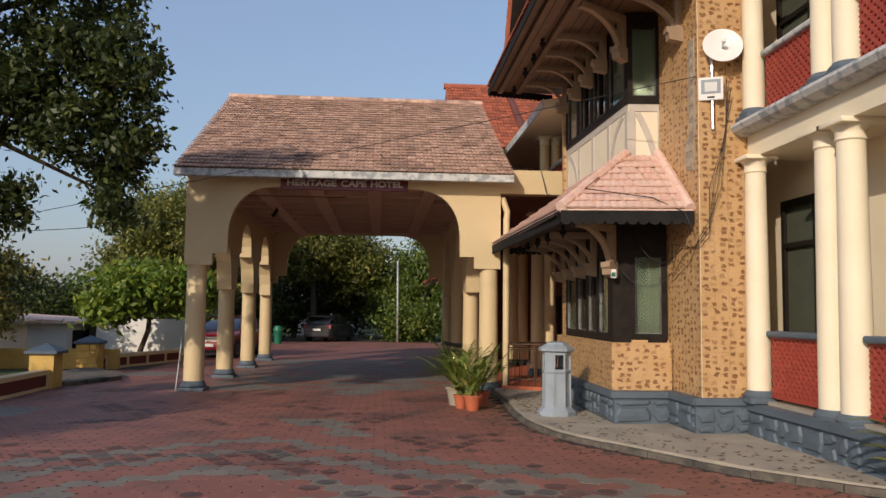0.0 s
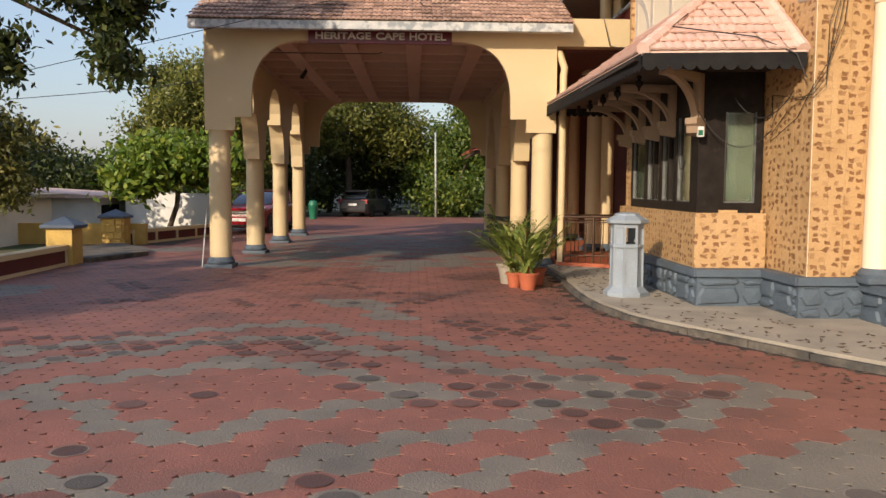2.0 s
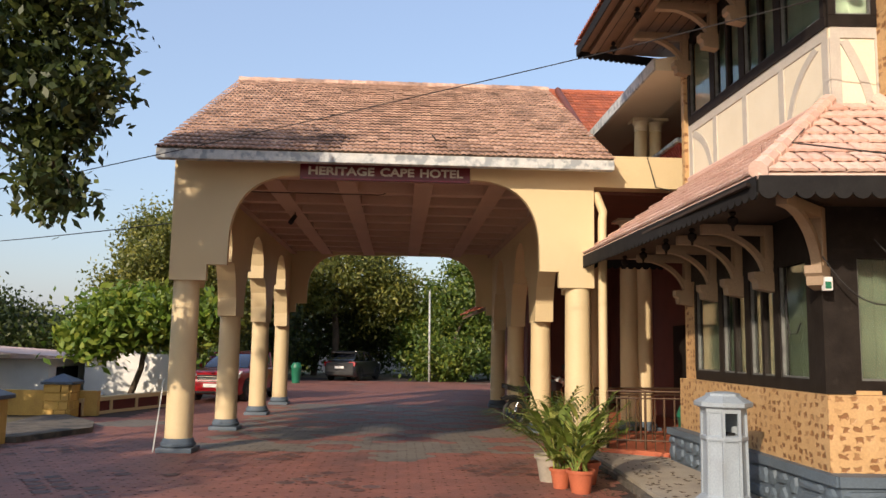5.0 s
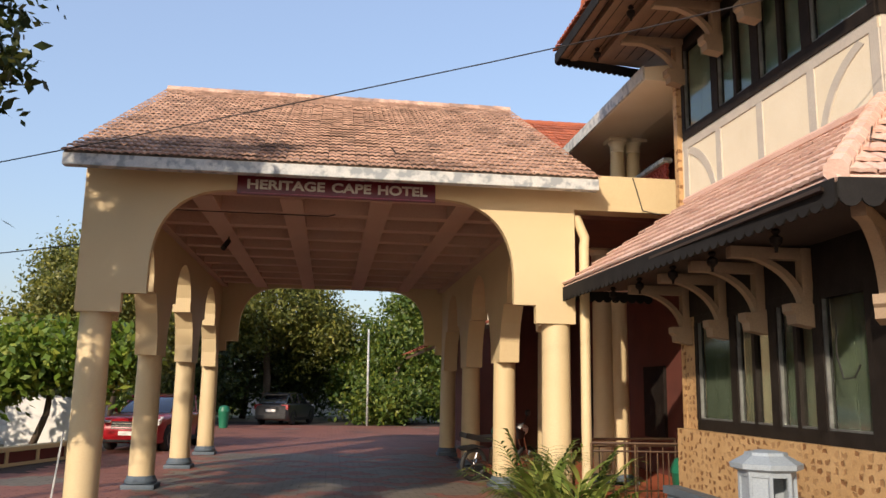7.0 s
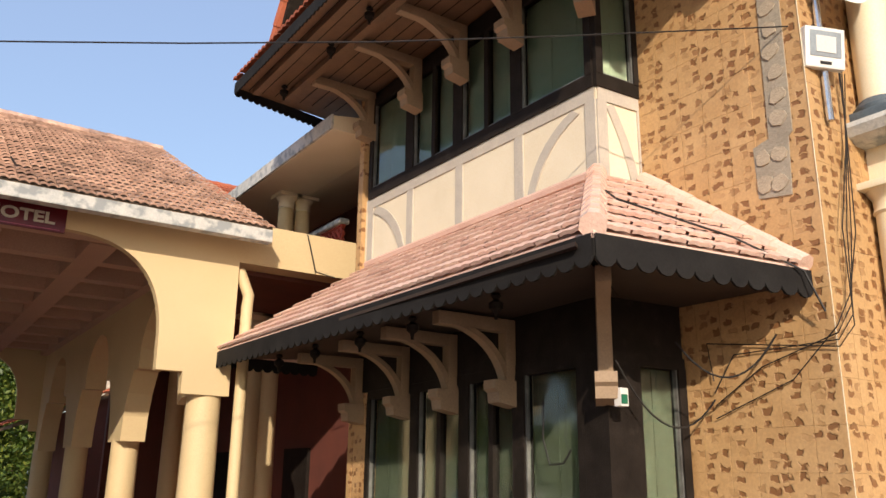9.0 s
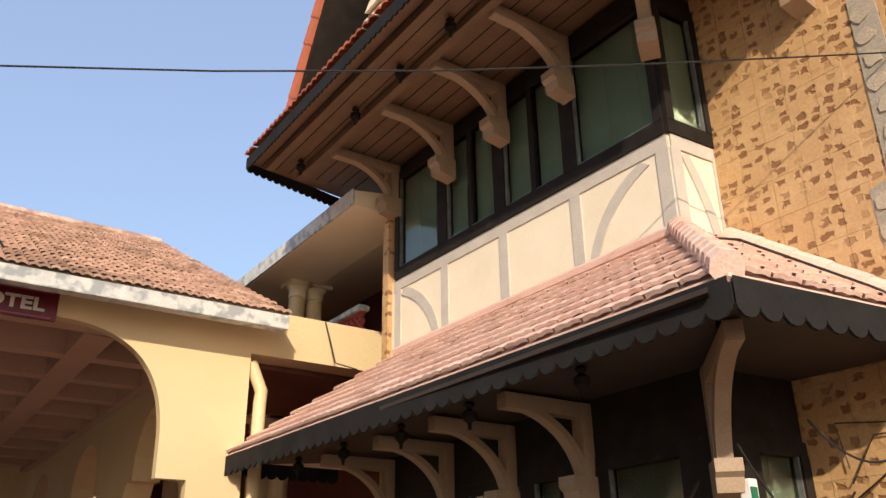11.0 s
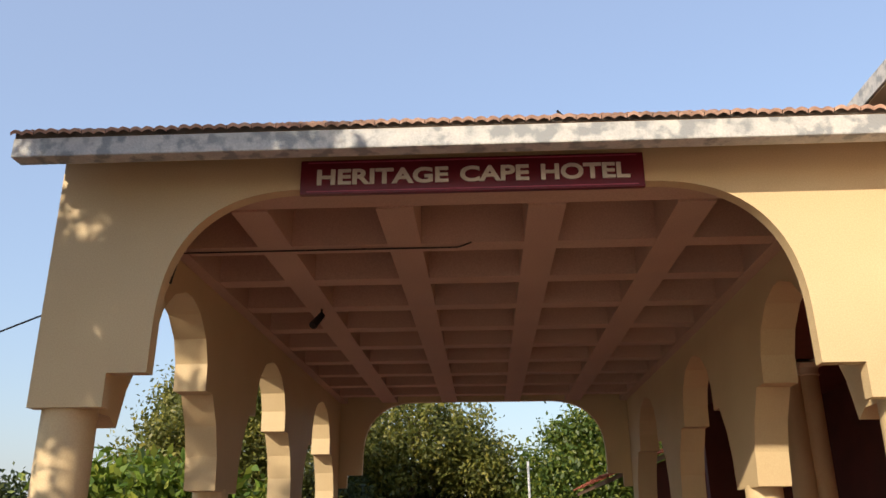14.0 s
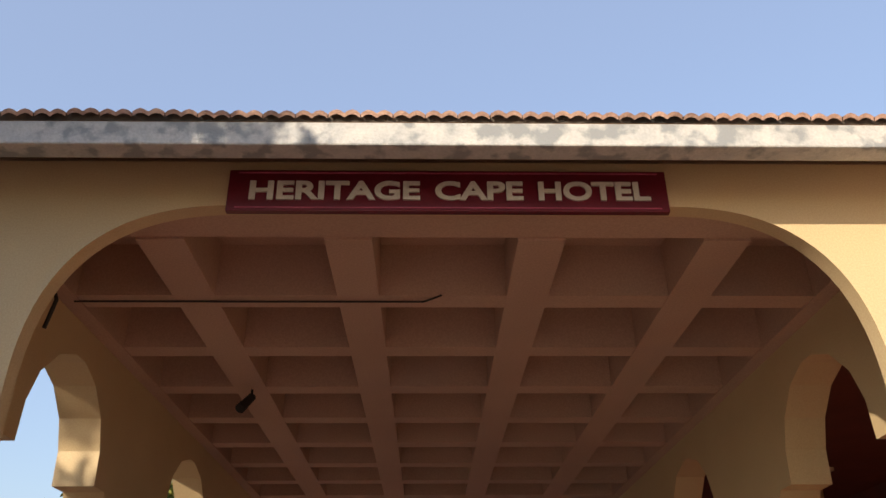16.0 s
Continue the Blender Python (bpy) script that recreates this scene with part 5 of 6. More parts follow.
for x in (-0.65, 0.68):
    bm = B()
    n = 24
    rings = [[bm.verts.new((x + (0.27 + 0.045 * math.cos(2 * math.pi * k / 6)) * math.cos(2 * math.pi * i / n), 0.045 * math.sin(2 * math.pi * k / 6), 0.315 + (0.27 + 0.045 * math.cos(2 * math.pi * k / 6)) * math.sin(2 * math.pi * i / n))) for k in range(6)] for i in range(n)]
    for i in range(n):
        for k in range(6):
            bm.faces.new((rings[i][k], rings[(i + 1) % n][k], rings[(i + 1) % n][(k + 1) % 6], rings[i][(k + 1) % 6]))
    w = mput("wheel", bm, BLACK)
    for i in range(5):
        a = radians(72 * i)
        bm = B()
        tube(bm, [(x, 0, 0.315), (x + 0.24 * math.cos(a), 0, 0.315 + 0.24 * math.sin(a))], 0.014, 5)
        mput("spoke", bm, CHROME, parent=w)
bm = B()
prism(bm, [(-0.95, 0.82), (-0.55, 0.74), (-0.1, 0.74), (0.05, 0.82), (-0.15, 0.86), (-0.5, 0.84), (-0.95, 0.92)], "y", -0.11, 0.11)
mput("seat", bm, BLACK)
bm = B()
prism(bm, [(0.0, 0.74), (0.45, 0.80), (0.5, 0.92), (0.3, 1.0), (0.02, 0.9)], "y", -0.13, 0.13)
mput("fuel_tank", bm, CAR_GREY)
bm = B()
box(bm, -0.2, 0.25, -0.14, 0.14, 0.28, 0.62, 0.05)
mput("engine", bm, STEEL)
for s in (1, -1):
    bm = B()
    tube(bm, [(0.68, s * 0.09, 0.31), (0.42, s * 0.09, 1.0)], 0.024, 8)
    mput("fork", bm, CHROME)
    bm = B()
    tube(bm, [(0.42, 0, 1.04), (0.36, s * 0.2, 1.1), (0.26, s * 0.36, 1.08)], 0.014, 6)
    mput("handlebar", bm, CHROME)
    bm = B()
    tube(bm, [(0.36, s * 0.22, 1.1), (0.36, s * 0.30, 1.28)], 0.008, 5)
    mput("mirror_stem", bm, BLACK)
    bm = B()
    lathe(bm, [(0.03, 1.26), (0.055, 1.30), (0.05, 1.36), (0.02, 1.38)], 0.36, s * 0.31, 10)
    mput("mirror", bm, BLACK)
bm = B()
tube(bm, [(0.2, -0.14, 0.35), (-0.1, -0.15, 0.25), (-0.75, -0.17, 0.42)], 0.03, 8, 0.05)
mput("exhaust", bm, CHROME)
bm = B()
lathe(bm, [(0.05, 0.85), (0.10, 0.9), (0.11, 1.0), (0.05, 1.04)], 0.54, 0, 14)
mput("headlight", bm, LAMPLENS)
bm = B()
prism(bm, [(-1.0, 0.62), (-0.9, 0.66), (-0.62, 0.68), (-0.35, 0.62), (-0.62, 0.64), (-0.95, 0.58)], "y", -0.07, 0.07)
mput("mudguard", bm, BLACK)


# ---- litter bins ----
litter = thing("litter_bin", (6.52, -4.75, 0.1), "pale grey octagonal kiosk-shaped litter bin on the walk", "litter bin")
bx, by = 6.52, -4.78
oct_t = radians(22.5)
bm = B()
lathe(bm, [(0.39, 0.1), (0.39, 0.17), (0.30, 0.25), (0.28, 0.27)], bx, by, 8, oct_t)
part("base", bm, GREYBIN, litter)
bm = B()
lathe(bm, [(0.275, 0.26), (0.262, 0.95)], bx, by, 8, oct_t)
part("body", bm, GREYBIN, litter)
bm = B()
lathe(bm, [(0.285, 0.93), (0.295, 0.95), (0.295, 0.985), (0.27, 1.0)], bx, by, 8, oct_t)
part("band", bm, GREYBIN, litter)
for i in range(8):
    a0, a1 = oct_t + radians(45 * i), oct_t + radians(45 * (i + 1))
    p = Vector((bx + 0.27 * math.cos(a0), by + 0.27 * math.sin(a0), 0))
    q = Vector((bx + 0.262 * math.cos(a0), by + 0.262 * math.sin(a0), 0))
    bm = B()
    tube(bm, [p + Vector((0, 0, 0.24)), q + Vector((0, 0, 1.32))], 0.026, 4)
    part("corner_strip", bm, GREYBIN, litter)
    mid = (a0 + a1) / 2
    if i not in (5, 1):
        bm = B()
        box(bm, 0.225, 0.24, -0.095, 0.095, 0.99, 1.30)
        bm.transform(Matrix.Translation((bx, by, 0)) @ pose(0, 0, 0, 0, 0, math.degrees(mid)))
        part("upper_panel", bm, GREYBIN, litter)
bm = B()
lathe(bm, [(0.15, 0.99), (0.15, 1.02)], bx, by, 8)
part("liner", bm, BLACK, litter)
bm = B()
lathe(bm, [(0.28, 1.28), (0.285, 1.33), (0.36, 1.36), (0.365, 1.41), (0.22, 1.49), (0.21, 1.52), (0.1, 1.54)], bx, by, 8, oct_t)
part("roof", bm, GREYBIN, litter)
litter.matrix_basis = Matrix.Translation((6.50, -4.80, 0.1)) @ Matrix.Diagonal((0.86, 0.86, 0.86, 1))


def green_bin(x, y, z, h=0.8):
    t = thing("dustbin", (x, y, z), "green plastic swing-top dustbin", "dustbin", "green dustbins")
    bm = B()
    lathe(bm, [(0.19, z), (0.25, z + h * 0.7), (0.26, z + h * 0.72)], x, y, 16)
    part("body", bm, GREEN_PLASTIC, t, smooth="auto")
    bm = B()
    lathe(bm, [(0.265, z + h * 0.72), (0.265, z + h * 0.78), (0.2, z + h * 0.95), (0.1, z + h)], x, y, 16)
    part("lid", bm, GREEN_PLASTIC, t, smooth="auto")


green_bin(-2.05, 26.5, 0, 1.0)
green_bin(7.75, -0.45, 0.1, 0.85)
green_bin(7.0, 9.0, 0.16, 0.85)

# ---- ramp rail ----
ramp = B()
prism(ramp, [(6.3, -0.1), (7.3, -0.75), (9.5, -0.75), (9.5, 1.0), (6.3, 1.0)], "z", 0.05, 0.17)
setting("ramp", ramp, TERRA, "red oxide ramp at the veranda", "ramp")
rail = thing("ramp_railing", (7, 0, 0.16), "bronze coloured metal ramp railing", "railing")
for off in (0.0, 1.0):
    P, Q = Vector((6.42, -0.12 + off * 0.9, 0.15)), Vector((7.55 + off * 0.5, -0.60 + off * 1.3, 0.17))
    for i in range(9):
        p = P.lerp(Q, i / 8)
        bm = B()
        tube(bm, [p, p + Vector((0, 0, 0.95 if i % 4 == 0 else 0.84))], 0.022 if i % 4 == 0 else 0.011, 8)
        part("post" if i % 4 == 0 else "baluster", bm, STEEL, rail, smooth="auto")
    for z in (0.95, 0.84, 0.16):
        bm = B()
        tube(bm, [P + Vector((0, 0, z)), Q + Vector((0, 0, z))], 0.022 if z > 0.9 else 0.014, 8)
        part("rail", bm, STEEL, rail, smooth="auto")


# ---- potted plants ----
def blade(verts, faces, base, direction, length, width, droop, n=5):
    """One arching leaf blade."""
    d = Vector(direction).normalized()
    s = d.cross(Vector((0, 0, 1)))
    s = s.normalized() if s.length > 0.01 else Vector((1, 0, 0))
    p, prev = Vector(base), None
    for i in range(n + 1):
        f = i / n
        w = width * math.sin(math.pi * min(0.98, 0.12 + 0.88 * f)) * 0.5
        a, b = len(verts), len(verts) + 1
        verts += [tuple(p + s * w), tuple(p - s * w)]
        if prev is not None:
            faces.append((prev, prev + 1, b, a))
        prev = a
        d = (d - Vector((0, 0, droop / n))).normalized()
        p = p + d * length / n


def potted(x, y, r, h, label, mat, style, rnd):
    t = thing("potted_plant", (x, y, 0), label, "potted plant", "potted plants")
    bm = B()
    lathe(bm, [(r * 0.68, 0.0), (r * 0.95, h * 0.85), (r * 1.08, h * 0.86), (r * 1.1, h), (r * 0.95, h), (r * 0.9, h * 0.9)], x, y, 20)
    part("pot", bm, mat, t, smooth="auto")
    bm = B()
    lathe(bm, [(r * 0.9, h * 0.86), (r * 0.9, h * 0.9)], x, y, 16)
    part("soil", bm, SOIL, t)
    verts, faces = [], []
    stems = B()
    if style == "palm":
        for i in range(17):
            a = rnd.uniform(0, 6.28)
            lean = rnd.uniform(0.2, 0.85)
            d = Vector((math.cos(a) * lean, math.sin(a) * lean, 1)).normalized()
            L = rnd.uniform(0.65, 1.1)
            p = Vector((x, y, h * 0.85))
            pts = [p.copy()]
            for k in range(9):
                d = (d - Vector((0, 0, 0.08))).normalized()
                p = p + d * L / 9
                pts.append(p.copy())
                if k > 2:
                    side = d.cross(Vector((0, 0, 1))).normalized()
                    for s in (1, -1):
                        for q in (0.0, 0.5):
                            blade(verts, faces, p - d * q * L / 9, d * 0.7 + side * s + Vector((0, 0, 0.15)), rnd.uniform(0.22, 0.36), 0.03, 0.7, 3)
            tube(stems, pts, 0.008, 4, 0.003)
    else:
        for i in range(26):
            a = rnd.uniform(0, 6.28)
            hh = rnd.uniform(0.1, 0.72)
            p = Vector((x + rnd.uniform(-0.1, 0.1), y + rnd.uniform(-0.1, 0.1), h * 0.85))
            top = p + Vector((math.cos(a) * 0.42 * hh, math.sin(a) * 0.42 * hh, hh))
            tube(stems, [p, top], 0.009, 4, 0.005)
            for k in range(3):
                b = a + rnd.uniform(-1.2, 1.2)
                blade(verts, faces, p.lerp(top, 0.6 + 0.2 * k), (math.cos(b) * 0.7, math.sin(b) * 0.7, rnd.uniform(0.5, 1.2)), rnd.uniform(0.3, 0.55), rnd.uniform(0.05, 0.10), 0.9, 5)
    part("stalk", stems, LEAF_LIME, t)
    mesh_raw("foliage", verts, faces, LEAF_LIME if style != "palm" else LEAF_MID, t)


rp = random.Random(11)
potted(5.22, -3.45, 0.17, 0.29, "bright broad-leaved plant in an orange clay pot", TERRA, "broad", rp)
potted(5.04, -3.1, 0.14, 0.26, "leafy plant in an orange clay pot", TERRA, "broad", rp)
potted(5.0, -2.55, 0.2, 0.36, "feathery palm in a pale grey pot", CONCRETE, "palm", rp)
potted(5.25, -1.7, 0.17, 0.34, "feathery palm in a small clay pot", TERRA, "palm", rp)
potted(5.45, -2.75, 0.18, 0.3, "small palm in a clay pot", TERRA, "palm", rp)


shrub = thing("shrub", (8.75, -10.7, 0.1), "young broad-leaved shrub growing beside the walk", "shrub")
verts, faces = [], []
bm = B()
tube(bm, [(8.75, -10.7, 0.09), (8.65, -10.75, 0.5), (8.5, -10.8, 0.85)], 0.02, 6, 0.01)
part("stem", bm, BARK, shrub)
for k in range(12):
    a = 0.55 * k * 3.9
    blade(verts, faces, (8.70 - 0.015 * k, -10.73, 0.3 + 0.045 * k), (math.cos(a), math.sin(a), 0.5), 0.42, 0.13, 0.9, 6)
mesh_raw("foliage", verts, faces, LEAF_BRIGHT, shrub)


# ---- trees ----
def tree(at, height, crown, leaf, leaf_mat, count, seed, label, trunk_r=0.16, clump=0.55):
    """crown: centre, radii and weight of each lobe. Leaves sit in small clumps at twig ends, leaving gaps."""
    rnd = random.Random(seed)
    rs = np.random.RandomState(seed)
    t = thing("tree", at, label, "tree", "trees")
    base = Vector(at)
    top = base + Vector((rnd.uniform(-0.4, 0.4), rnd.uniform(-0.4, 0.4), height * 0.45))
    bm = B()
    tube(bm, [base, base.lerp(top, 0.5) + Vector((0.12, 0.05, 0)), top], trunk_r, 10, trunk_r * 0.7)
    part("trunk", bm, BARK, t, smooth=True)
    limbs = B()
    total = sum(c[2] for c in crown)
    allv, allf = [], []
    for c, rad, wgt in crown:
        c = Vector(c)
        tube(limbs, [top, top.lerp(c, 0.5) + Vector((0, 0, 0.3)), c], trunk_r * 0.6, 6, trunk_r * 0.2)
        n_cl = max(6, int(count * wgt / total / 70))
        for i in range(n_cl):
            v = rs.normal(size=3)
            v /= np.linalg.norm(v)
            v = v * (0.45 + 0.6 * rs.rand() ** 0.6) * (1 + 0.25 * math.sin(5 * v[0] + seed) * math.cos(4 * v[2]))
            ctr = np.array(c) + v * np.array(rad)
            if ctr[2] < 0.25:
                continue
            if i % 4 == 0:
                tube(limbs, [c, c.lerp(Vector(ctr), 0.6) + Vector((0, 0, 0.15)), Vector(ctr)], trunk_r * 0.16, 4, 0.008)
            m = 70
            cl = clump * (0.6 + 0.8 * rs.rand())
            pos = ctr + rs.normal(size=(m, 3)) * cl * np.array([0.46, 0.46, 0.34])
            d = rs.normal(size=(m, 3)) + np.array([0, 0, -0.25])
            d /= np.linalg.norm(d, axis=1)[:, None]
            s = np.cross(d, rs.normal(size=(m, 3)))
            s /= np.linalg.norm(s, axis=1)[:, None]
            L = leaf * (0.6 + 0.8 * rs.rand(m))[:, None]
            wv = s * L * 0.24
            quad = np.stack([pos, pos + d * L * 0.45 + wv, pos + d * L, pos + d * L * 0.45 - wv], axis=1)
            allv.append(quad.reshape(-1, 3))
    part("bough", limbs, BARK, t, smooth=True)
    v = np.concatenate(allv)
    n = len(v) // 4
    me = bpy.data.meshes.new("crown")
    me.vertices.add(len(v))
    me.vertices.foreach_set("co", v.astype(np.float32).ravel())
    me.loops.add(n * 4)
    me.loops.foreach_set("vertex_index", np.arange(n * 4, dtype=np.int32))
    me.polygons.add(n)
    me.polygons.foreach_set("loop_start", np.arange(0, n * 4, 4, dtype=np.int32))
    me.update(calc_edges=True)
    me.materials.append(leaf_mat)
    o = new("crown", me)
    o.parent = t
    o.matrix_parent_inverse = t.matrix_basis.inverted()
    return t


overhang = [((-1.15, -4.2, 3.75), (0.42, 0.5, 0.5), 0.6), ((-1.05, -4.2, 4.8), (0.45, 0.6, 0.6), 0.9), ((-1.1, -4.2, 6.1), (0.7, 0.8, 0.7), 1.2),
            ((-1.9, -4.3, 4.9), (0.75, 0.8, 0.65), 1.3), ((-2.1, -4.3, 6.1), (0.9, 0.9, 0.8), 1.5), ((-1.9, -4.3, 7.4), (0.9, 0.9, 0.6), 0.9), ((-3.0, -4.4, 5.4), (0.8, 0.9, 0.8), 1.5),
            ((-3.3, -4.4, 6.9), (1.0, 1.0, 0.9), 1.4), ((-4.5, -4.2, 5.7), (1.1, 1.1, 1.2), 2.0), ((-3.05, -4.2, 3.75), (0.4, 0.4, 0.45), 0.5), ((-4.4, -4.2, 4.0), (0.6, 0.6, 0.5), 0.5),
            # high last lobe is out of view, added to shade the left arcade
            ((-5.4, -4.6, 2.4), (0.8, 1.0, 0.8), 1.0), ((-7.2, -6.0, 8.0), (1.5, 1.6, 1.6), 1.6)]
tree((-6.2, -4.0, 0), 12.5, overhang, 0.14, LEAF_DARK, 37000, 21, "dark leafy tree overhanging the drive", 0.13, 0.3)
# stands out of view, added for the shade it casts on the drive
tree((-8.0, -12.0, 0), 9.0, [((-7.5, -12, 4.4), (2.0, 2.0, 1.1), 3), ((-6.2, -11.8, 3.5), (1.3, 1.4, 0.8), 1.6), ((-8.5, -9.5, 3.8), (1.4, 1.5, 0.9), 1.6)], 0.16, LEAF_DARK, 15000, 31, "unseen dark leafy tree added to shade the drive beside the wall", 0.18, 0.5)
tree((-9.0, 3.0, 0), 5.0, [((-8.8, 3.0, 3.2), (1.9, 1.8, 1.2), 3), ((-7.0, 2.6, 2.7), (1.3, 1.1, 0.8), 1.4), ((-6.3, 2.4, 1.7), (0.6, 0.6, 0.4), 0.4)], 0.15, LEAF_SAGE, 17000, 22, "olive green drooping tree behind the boundary wall", 0.13, 0.4)
tree((-5.2, 11.5, 0), 4.6, [((-5.0, 11.6, 2.6), (1.5, 1.3, 0.7), 3), ((-3.7, 12.0, 2.6), (1.0, 1.0, 0.7), 1.2), ((-6.1, 11.0, 2.0), (0.8, 0.9, 0.45), 1)], 0.28, LEAF_BRIGHT, 12000, 23, "bright green broad-leaved almond tree beside the wall", 0.1)
# high right and back lobes, partly hidden, added to shade the drive's end
tree((-6.5, 24.0, 0), 8.5, [((-6.5, 24, 5.4), (2.6, 2.4, 2.2), 4), ((-4.3, 24.5, 6.6), (2.0, 2.0, 1.5), 2.4), ((-8.6, 23.5, 4.2), (1.8, 1.8, 1.6), 2), ((-5.4, 25, 3.4), (1.8, 1.5, 1.2), 1.5), ((-8.6, 27, 6.8), (2.2, 2.2, 1.6), 2.2), ((-5.6, 28, 7.2), (2.2, 2.2, 1.3), 2)], 0.2, LEAF_OLIVE, 58000, 24, "olive leaved rain tree behind the parked car", 0.2, 0.8)
tree((-1.0, 36.0, 0), 10.0, [((-0.8, 36, 6.6), (3.8, 3.0, 2.5), 5), ((1.8, 36.5, 5.2), (2.2, 2.2, 1.8), 3), ((-4.0, 36, 5.4), (2.8, 2.6, 2.2), 3)], 0.24, LEAF_OLIVE, 36000, 25, "broad olive green tree at the end of the drive", 0.25, 1.0)
# dark leaf tone stands in for the shaded hollow beneath the far crown
tree((-2.5, 39.0, 0), 6.0, [((-2, 39, 3.0), (4.5, 2.2, 2.4), 4), ((3.0, 39.5, 2.8), (3.5, 2.2, 2.4), 3), ((-5, 33, 2.6), (2.2, 2.0, 1.8), 2)], 0.26, LEAF_DARK, 40000, 26, "dense tree darkened to give the shaded hollow at the drive end", 0.2, 0.9)
tree((7.0, 36.0, 0), 9.0, [((6.2, 36, 3.6), (2.2, 2.2, 2.4), 3), ((9.5, 37, 5.8), (2.8, 2.5, 2.6), 3), ((4.6, 36.5, 2.2), (1.9, 1.8, 1.6), 1.5), ((7.5, 35, 2.0), (2.6, 1.6, 1.6), 2), ((5.6, 31.5, 1.2), (1.7, 1.2, 1.0), 1.5), ((7.6, 37, 6.6), (1.8, 1.6, 1.0), 1.2)], 0.26, LEAF_MID, 42000, 27, "green mixed shrubs and trees beyond the portico", 0.2, 0.9)
tree((13.0, 33.0, 0), 9.0, [((12.8, 33, 4.5), (3.0, 2.5, 3.2), 3), ((15.5, 34, 5.0), (3, 2.5, 3.2), 2)], 0.26, LEAF_MID, 16000, 28, "green tree beside the hotel block", 0.2, 0.9)
tree((-17.0, 27.0, 0), 7.5, [((-17, 27, 2.2), (4.0, 3, 1.3), 4), ((-12, 27, 1.8), (3.0, 2.6, 1.3), 3), ((-24, 26, 4.5), (4.0, 3.0, 3.0), 3)], 0.26, LEAF_DARK, 30000, 29, "dark trees behind the outbuildings", 0.2, 1.0)
tree((-14.0, 12.0, 0), 5.0, [((-14, 11.5, 3.0), (3.0, 2.4, 1.8), 3), ((-11.0, 11.0, 2.4), (2.0, 1.6, 1.3), 2)], 0.18, LEAF_DARK, 16000, 30, "dark shrub tree over the low outbuilding", 0.15, 0.7)
woods_v = []
rs = np.random.RandomState(77)
for i in range(900):
    x = rs.uniform(-70, 45)
    yb = rs.uniform(46, 62)
    hh = 3.0 + 0.8 * math.sin(x * 0.21) + 1.2 * math.sin(x * 0.57 + 1)
    ctr = np.array([x, yb, rs.uniform(0.6, hh)])
    m = 40
    pos = ctr + rs.normal(size=(m, 3)) * 0.75
    d = rs.normal(size=(m, 3))
    d /= np.linalg.norm(d, axis=1)[:, None]
    s = np.cross(d, rs.normal(size=(m, 3)))
    s /= np.linalg.norm(s, axis=1)[:, None]
    L = 0.5 * (0.6 + 0.8 * rs.rand(m))[:, None]
    woods_v.append(np.stack([pos, pos + d * L * 0.5 + s * L * 0.3, pos + d * L, pos + d * L * 0.5 - s * L * 0.3], axis=1).reshape(-1, 3))
v = np.concatenate(woods_v)
n = len(v) // 4
w = mesh_raw("woods", v.tolist(), [tuple(range(4 * i, 4 * i + 4)) for i in range(n)], LEAF_MID)
tagged(w, "distant band of green woods", "woods", kind="stuff")

# ---- lamp post, flood lamp, dish, cables ----
bm = B()
tube(bm, [(4.55, 30.0, 0), (4.5, 30.0, 4.85)], 0.06, 8, 0.05)
tagged(part("pole", bm, FASCIA, smooth=True), "pale concrete pole among the shrubs", "pole")
flood = thing("flood_lamp", (8.50, -7.05, 5.1), "white square flood lamp on a wall pipe", "flood lamp")
fm = Matrix.Translation((8.36, -7.04, 5.2)) @ pose(0, 0, 0, 8, 0, -22) @ Matrix.Diagonal((0.85, 0.85, 0.85, 1))


def fput(name, bm, mat, label=""):
    bm.transform(fm)
    part(name, bm, mat, flood, label)


bm = B()
box(bm, -0.21, 0.21, -0.03, 0.05, -0.2, 0.2, 0.012)
fput("housing", bm, WHITE)
bm = B()
box(bm, -0.165, 0.165, -0.036, -0.029, -0.09, 0.16)
fput("reflector", bm, GREYBIN)
bm = B()
box(bm, -0.105, 0.105, -0.042, -0.035, -0.05, 0.11)
fput("lens", bm, LAMPLENS)
bm = B()
box(bm, -0.06, 0.06, -0.034, -0.028, -0.165, -0.135)
fput("maker_mark", bm, BLACK)
bm = B()
tube(bm, [(8.40, -7.0, 4.6), (8.40, -7.0, 5.75)], 0.03, 10)
part("pipe", bm, CHROME, flood, "grey steel mounting pipe")
dish = thing("dish_antenna", (8.6, -7.2, 5.8), "white round dish antenna on the wall pipe", "antenna")
dm = Matrix.Translation((8.52, -7.10, 5.82)) @ pose(0, 0, 0, 72, 0, -14)
bm = B()
lathe(bm, [(0.02, 0.0), (0.12, 0.012), (0.22, 0.035), (0.285, 0.062), (0.292, 0.062), (0.22, 0.022), (0.1, -0.01), (0.02, -0.015)], 0, 0, 32)
bm.transform(dm)
part("reflector", bm, WHITE, dish, smooth="auto")
bm = B()
tube(bm, [(0, 0, 0.0), (0, 0, 0.16)], 0.02, 8)
lathe(bm, [(0.035, 0.14), (0.035, 0.19), (0.01, 0.2)], 0, 0, 10)
bm.transform(dm)
part("feed", bm, WHITE, dish)


def cable(pts, r, label="thin black cable slung along the wall"):
    bm = B()
    tube(bm, pts, r, 5)
    tagged(part("cable", bm, CABLE), label, "cable", "cables")


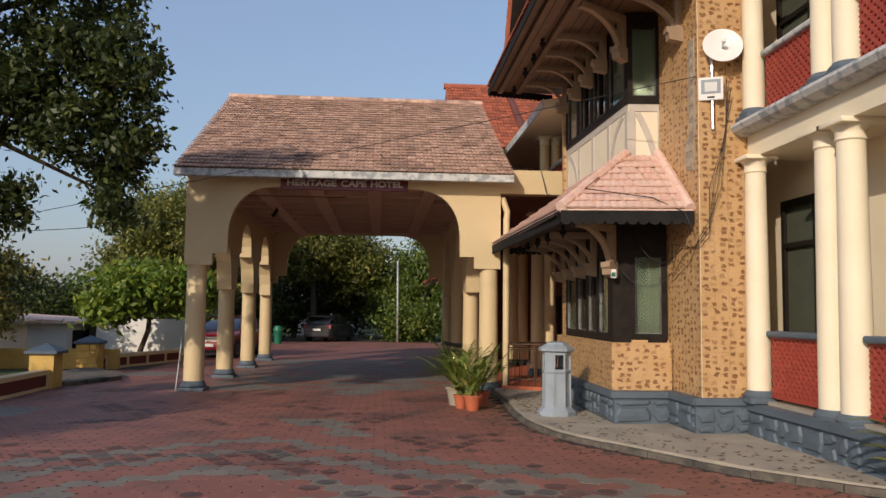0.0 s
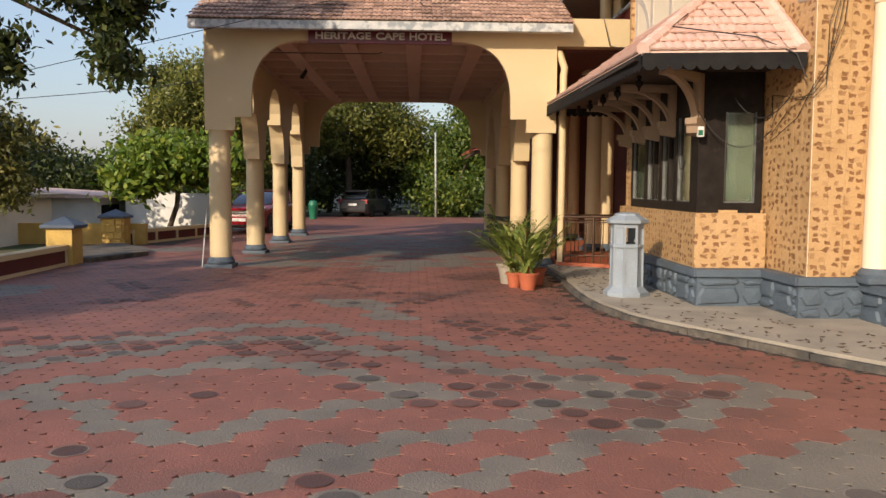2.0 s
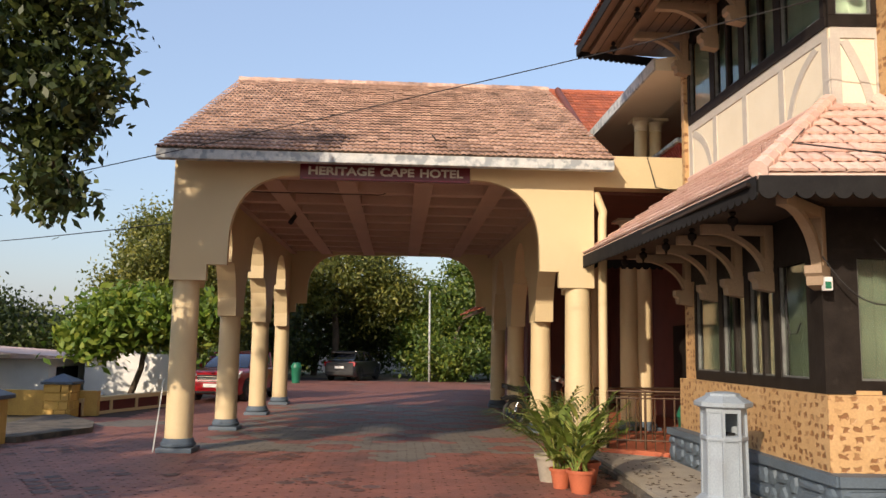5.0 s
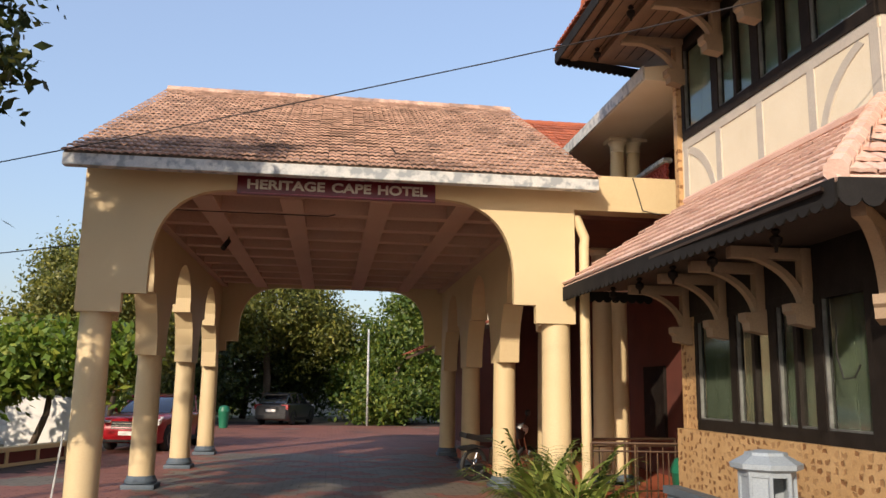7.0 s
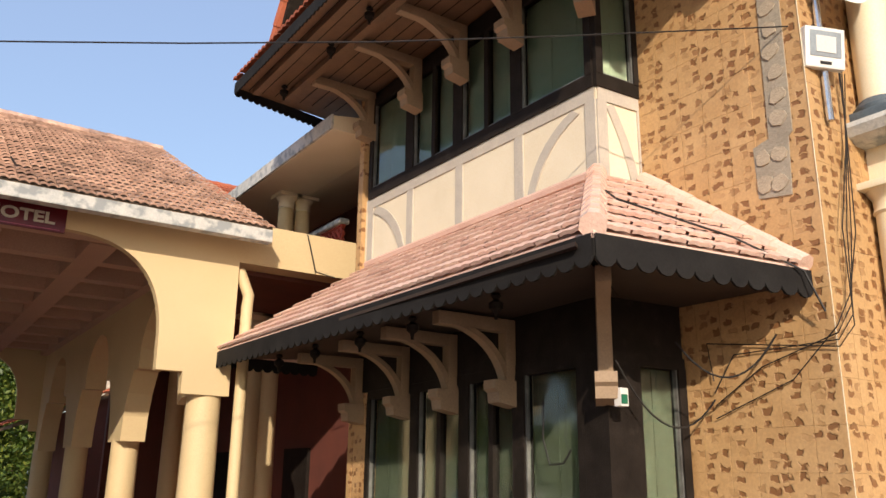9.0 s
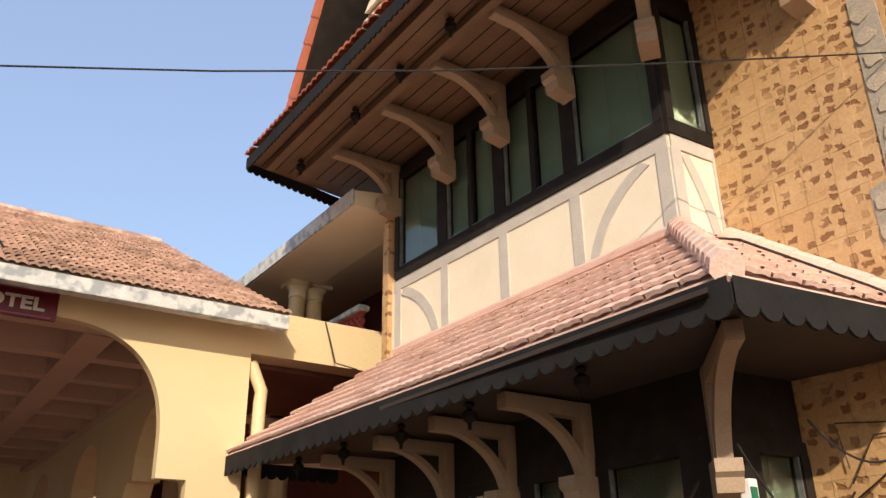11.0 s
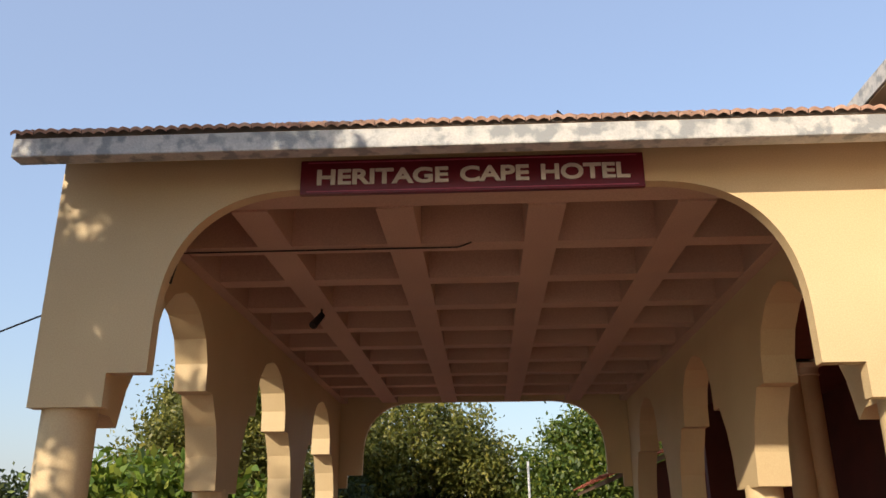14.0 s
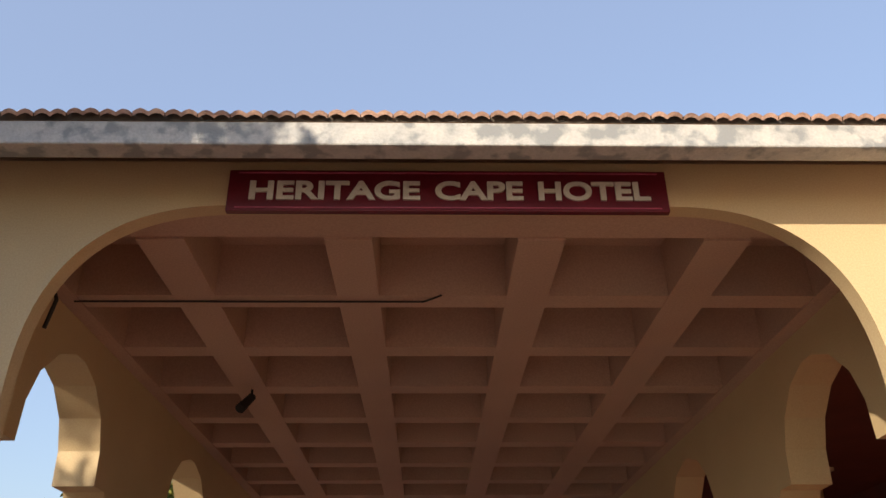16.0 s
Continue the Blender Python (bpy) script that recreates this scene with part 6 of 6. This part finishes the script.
cable([Vector(p) for p in ((-14, 0.6, 1.9), (-6, -1.8, 3.17), (-3, -2.65, 3.67), (0, -3.5, 4.18), (2, -4.1, 4.52), (4, -4.75, 4.86), (5.3, -5.3, 5.05), (6.5, -5.9, 5.22), (7.5, -6.45, 5.35), (8.4, -6.97, 5.46))], 0.0065, "long black cable spanning over the drive")
cable(sag((-30, 24, 6.0), (-0.9, 0.6, 3.9), 0.5, 20), 0.01, "thin service cable running to the portico")
rc = random.Random(9)
for i in range(4):
    a = Vector((8.62 + 0.03 * i, -7.0, 5.4 - 0.1 * i))
    b = Vector((8.17, -6.6 + 0.25 * i, 2.6 + 0.12 * i))
    mid = Vector((8.5 - 0.06 * i, -7.03, 3.7))
    cable([a, a.lerp(mid, 0.5) + Vector((0.03, 0, 0)), mid, Vector((8.3, -7.04, 3.2 - 0.08 * i)), Vector((8.165, -6.99, 2.95 - 0.05 * i)), b, Vector((8.16, -5.9, 2.35 + 0.1 * i))], 0.005)
cable(sag((7.6, -6.0, 2.9), (8.16, -6.5, 2.95), 0.3), 0.008)
cable(sag((7.2, -5.75, 2.75), (8.16, -5.9, 2.5), 0.35), 0.008)
cable([Vector((7.62, -5.24, 4.62)), Vector((7.0, -5.9, 4.05)), Vector((6.6, -6.4, 3.75)), Vector((7.6, -6.6, 3.6)), Vector((8.0, -6.88, 3.35)), Vector((8.1, -6.95, 3.05))], 0.009, "black cable lying over the pink tiles")
bm = B()
tube(bm, [(7.2, 0.02, 5.15), (7.25, -0.03, 4.9), (7.3, -0.1, 4.6), (7.5, -0.3, 4.5)], 0.01, 5)
tagged(part("cable", bm, CABLE), "thin cable hanging from the beam", "cable", "cables")
cable([Vector(p) for p in ((7.24, -4.86, 2.5), (7.235, -4.85, 2.2), (7.235, -4.93, 1.98), (7.23, -5.1, 1.99), (7.225, -5.2, 2.1))], 0.008, "thin black cable looped over the window")
jb = thing("junction_box", (7.45, -5.75, 2.4), "small white electrical junction box on the bracket", "junction box")
bm = B()
box(bm, 7.19, 7.27, -5.80, -5.72, 2.40, 2.54, 0.008)
part("case", bm, WHITE, jb)
bm = B()
box(bm, 7.19, 7.25, -5.806, -5.799, 2.42, 2.49)
part("label_plate", bm, GREEN_PLASTIC, jb)
# small lamp and conduit under the portico ceiling
spot = thing("ceiling_spotlight", (0.9, 3.4, 4.6), "small black spotlight hanging from the coffered ceiling", "spotlight")
bm = B()
tube(bm, [(0.60, 3.85, 4.655), (0.60, 3.85, 4.56)], 0.015, 6)
part("stem", bm, BLACK, spot)
bm = B()
tube(bm, [(0.60, 3.88, 4.58), (0.52, 3.72, 4.40)], 0.045, 10, 0.055)
part("head", bm, BLACK, spot)
bm = B()
tube(bm, [(-0.4, 1.5, 4.635), (2.45, 1.5, 4.635), (2.5, 1.45, 4.63), (2.6, 1.4, 4.65)], 0.009, 5)
tagged(part("conduit", bm, CABLE), "thin dark conduit across the ceiling ribs", "conduit")
bm = B()
tube(bm, [(-0.1, 0.47, 4.35), (-0.05, 0.5, 4.2), (-0.1, 0.52, 4.0)], 0.015, 6)
tagged(part("cable", bm, CABLE), "loose cable end hanging inside the arch", "cable", "cables")
bm = B()
tube(bm, [(-1.02, -0.05, 0.02), (-0.95, 0.1, 1.2)], 0.012, 5)
tagged(part("stick", bm, FASCIA), "pale stick leaning on the portico column", "stick")
# short rod on the roof
bm = B()
tube(bm, [(3.55, 0.3, 5.35), (3.42, 0.32, 5.52)], 0.012, 5)
tagged(part("roof_rod", bm, CABLE), "short dark rod standing on the portico roof", "rod")

# dry leaves on walk and drive
rl = random.Random(4)
lv, lf = [], []
for i in range(900):
    yy = rl.uniform(-13.5, 0.0)
    kx = kerb_x(yy)
    xx = kx + (rl.gauss(-0.25, 0.35) if rl.random() < 0.6 else rl.uniform(0.2, 1.6))
    z = 0.104 if xx > kx + 0.13 else 0.012
    a, s = rl.uniform(0, 6.28), rl.uniform(0.025, 0.06)
    o = len(lv)
    for k, (u, w2, h) in enumerate(((-1, 0, 0.008), (0, 0.4, 0.0), (1, 0, 0.012), (0, -0.4, 0.0))):
        lv.append((xx + s * (u * math.cos(a) - w2 * math.sin(a)), yy + s * (u * math.sin(a) + w2 * math.cos(a)), z + h))
    lf.append((o, o + 1, o + 2, o + 3))
tagged(mesh_raw("dry_leaves", lv, lf, BARK), "scattered dry brown leaves on the walk and drive", "leaves", kind="stuff")
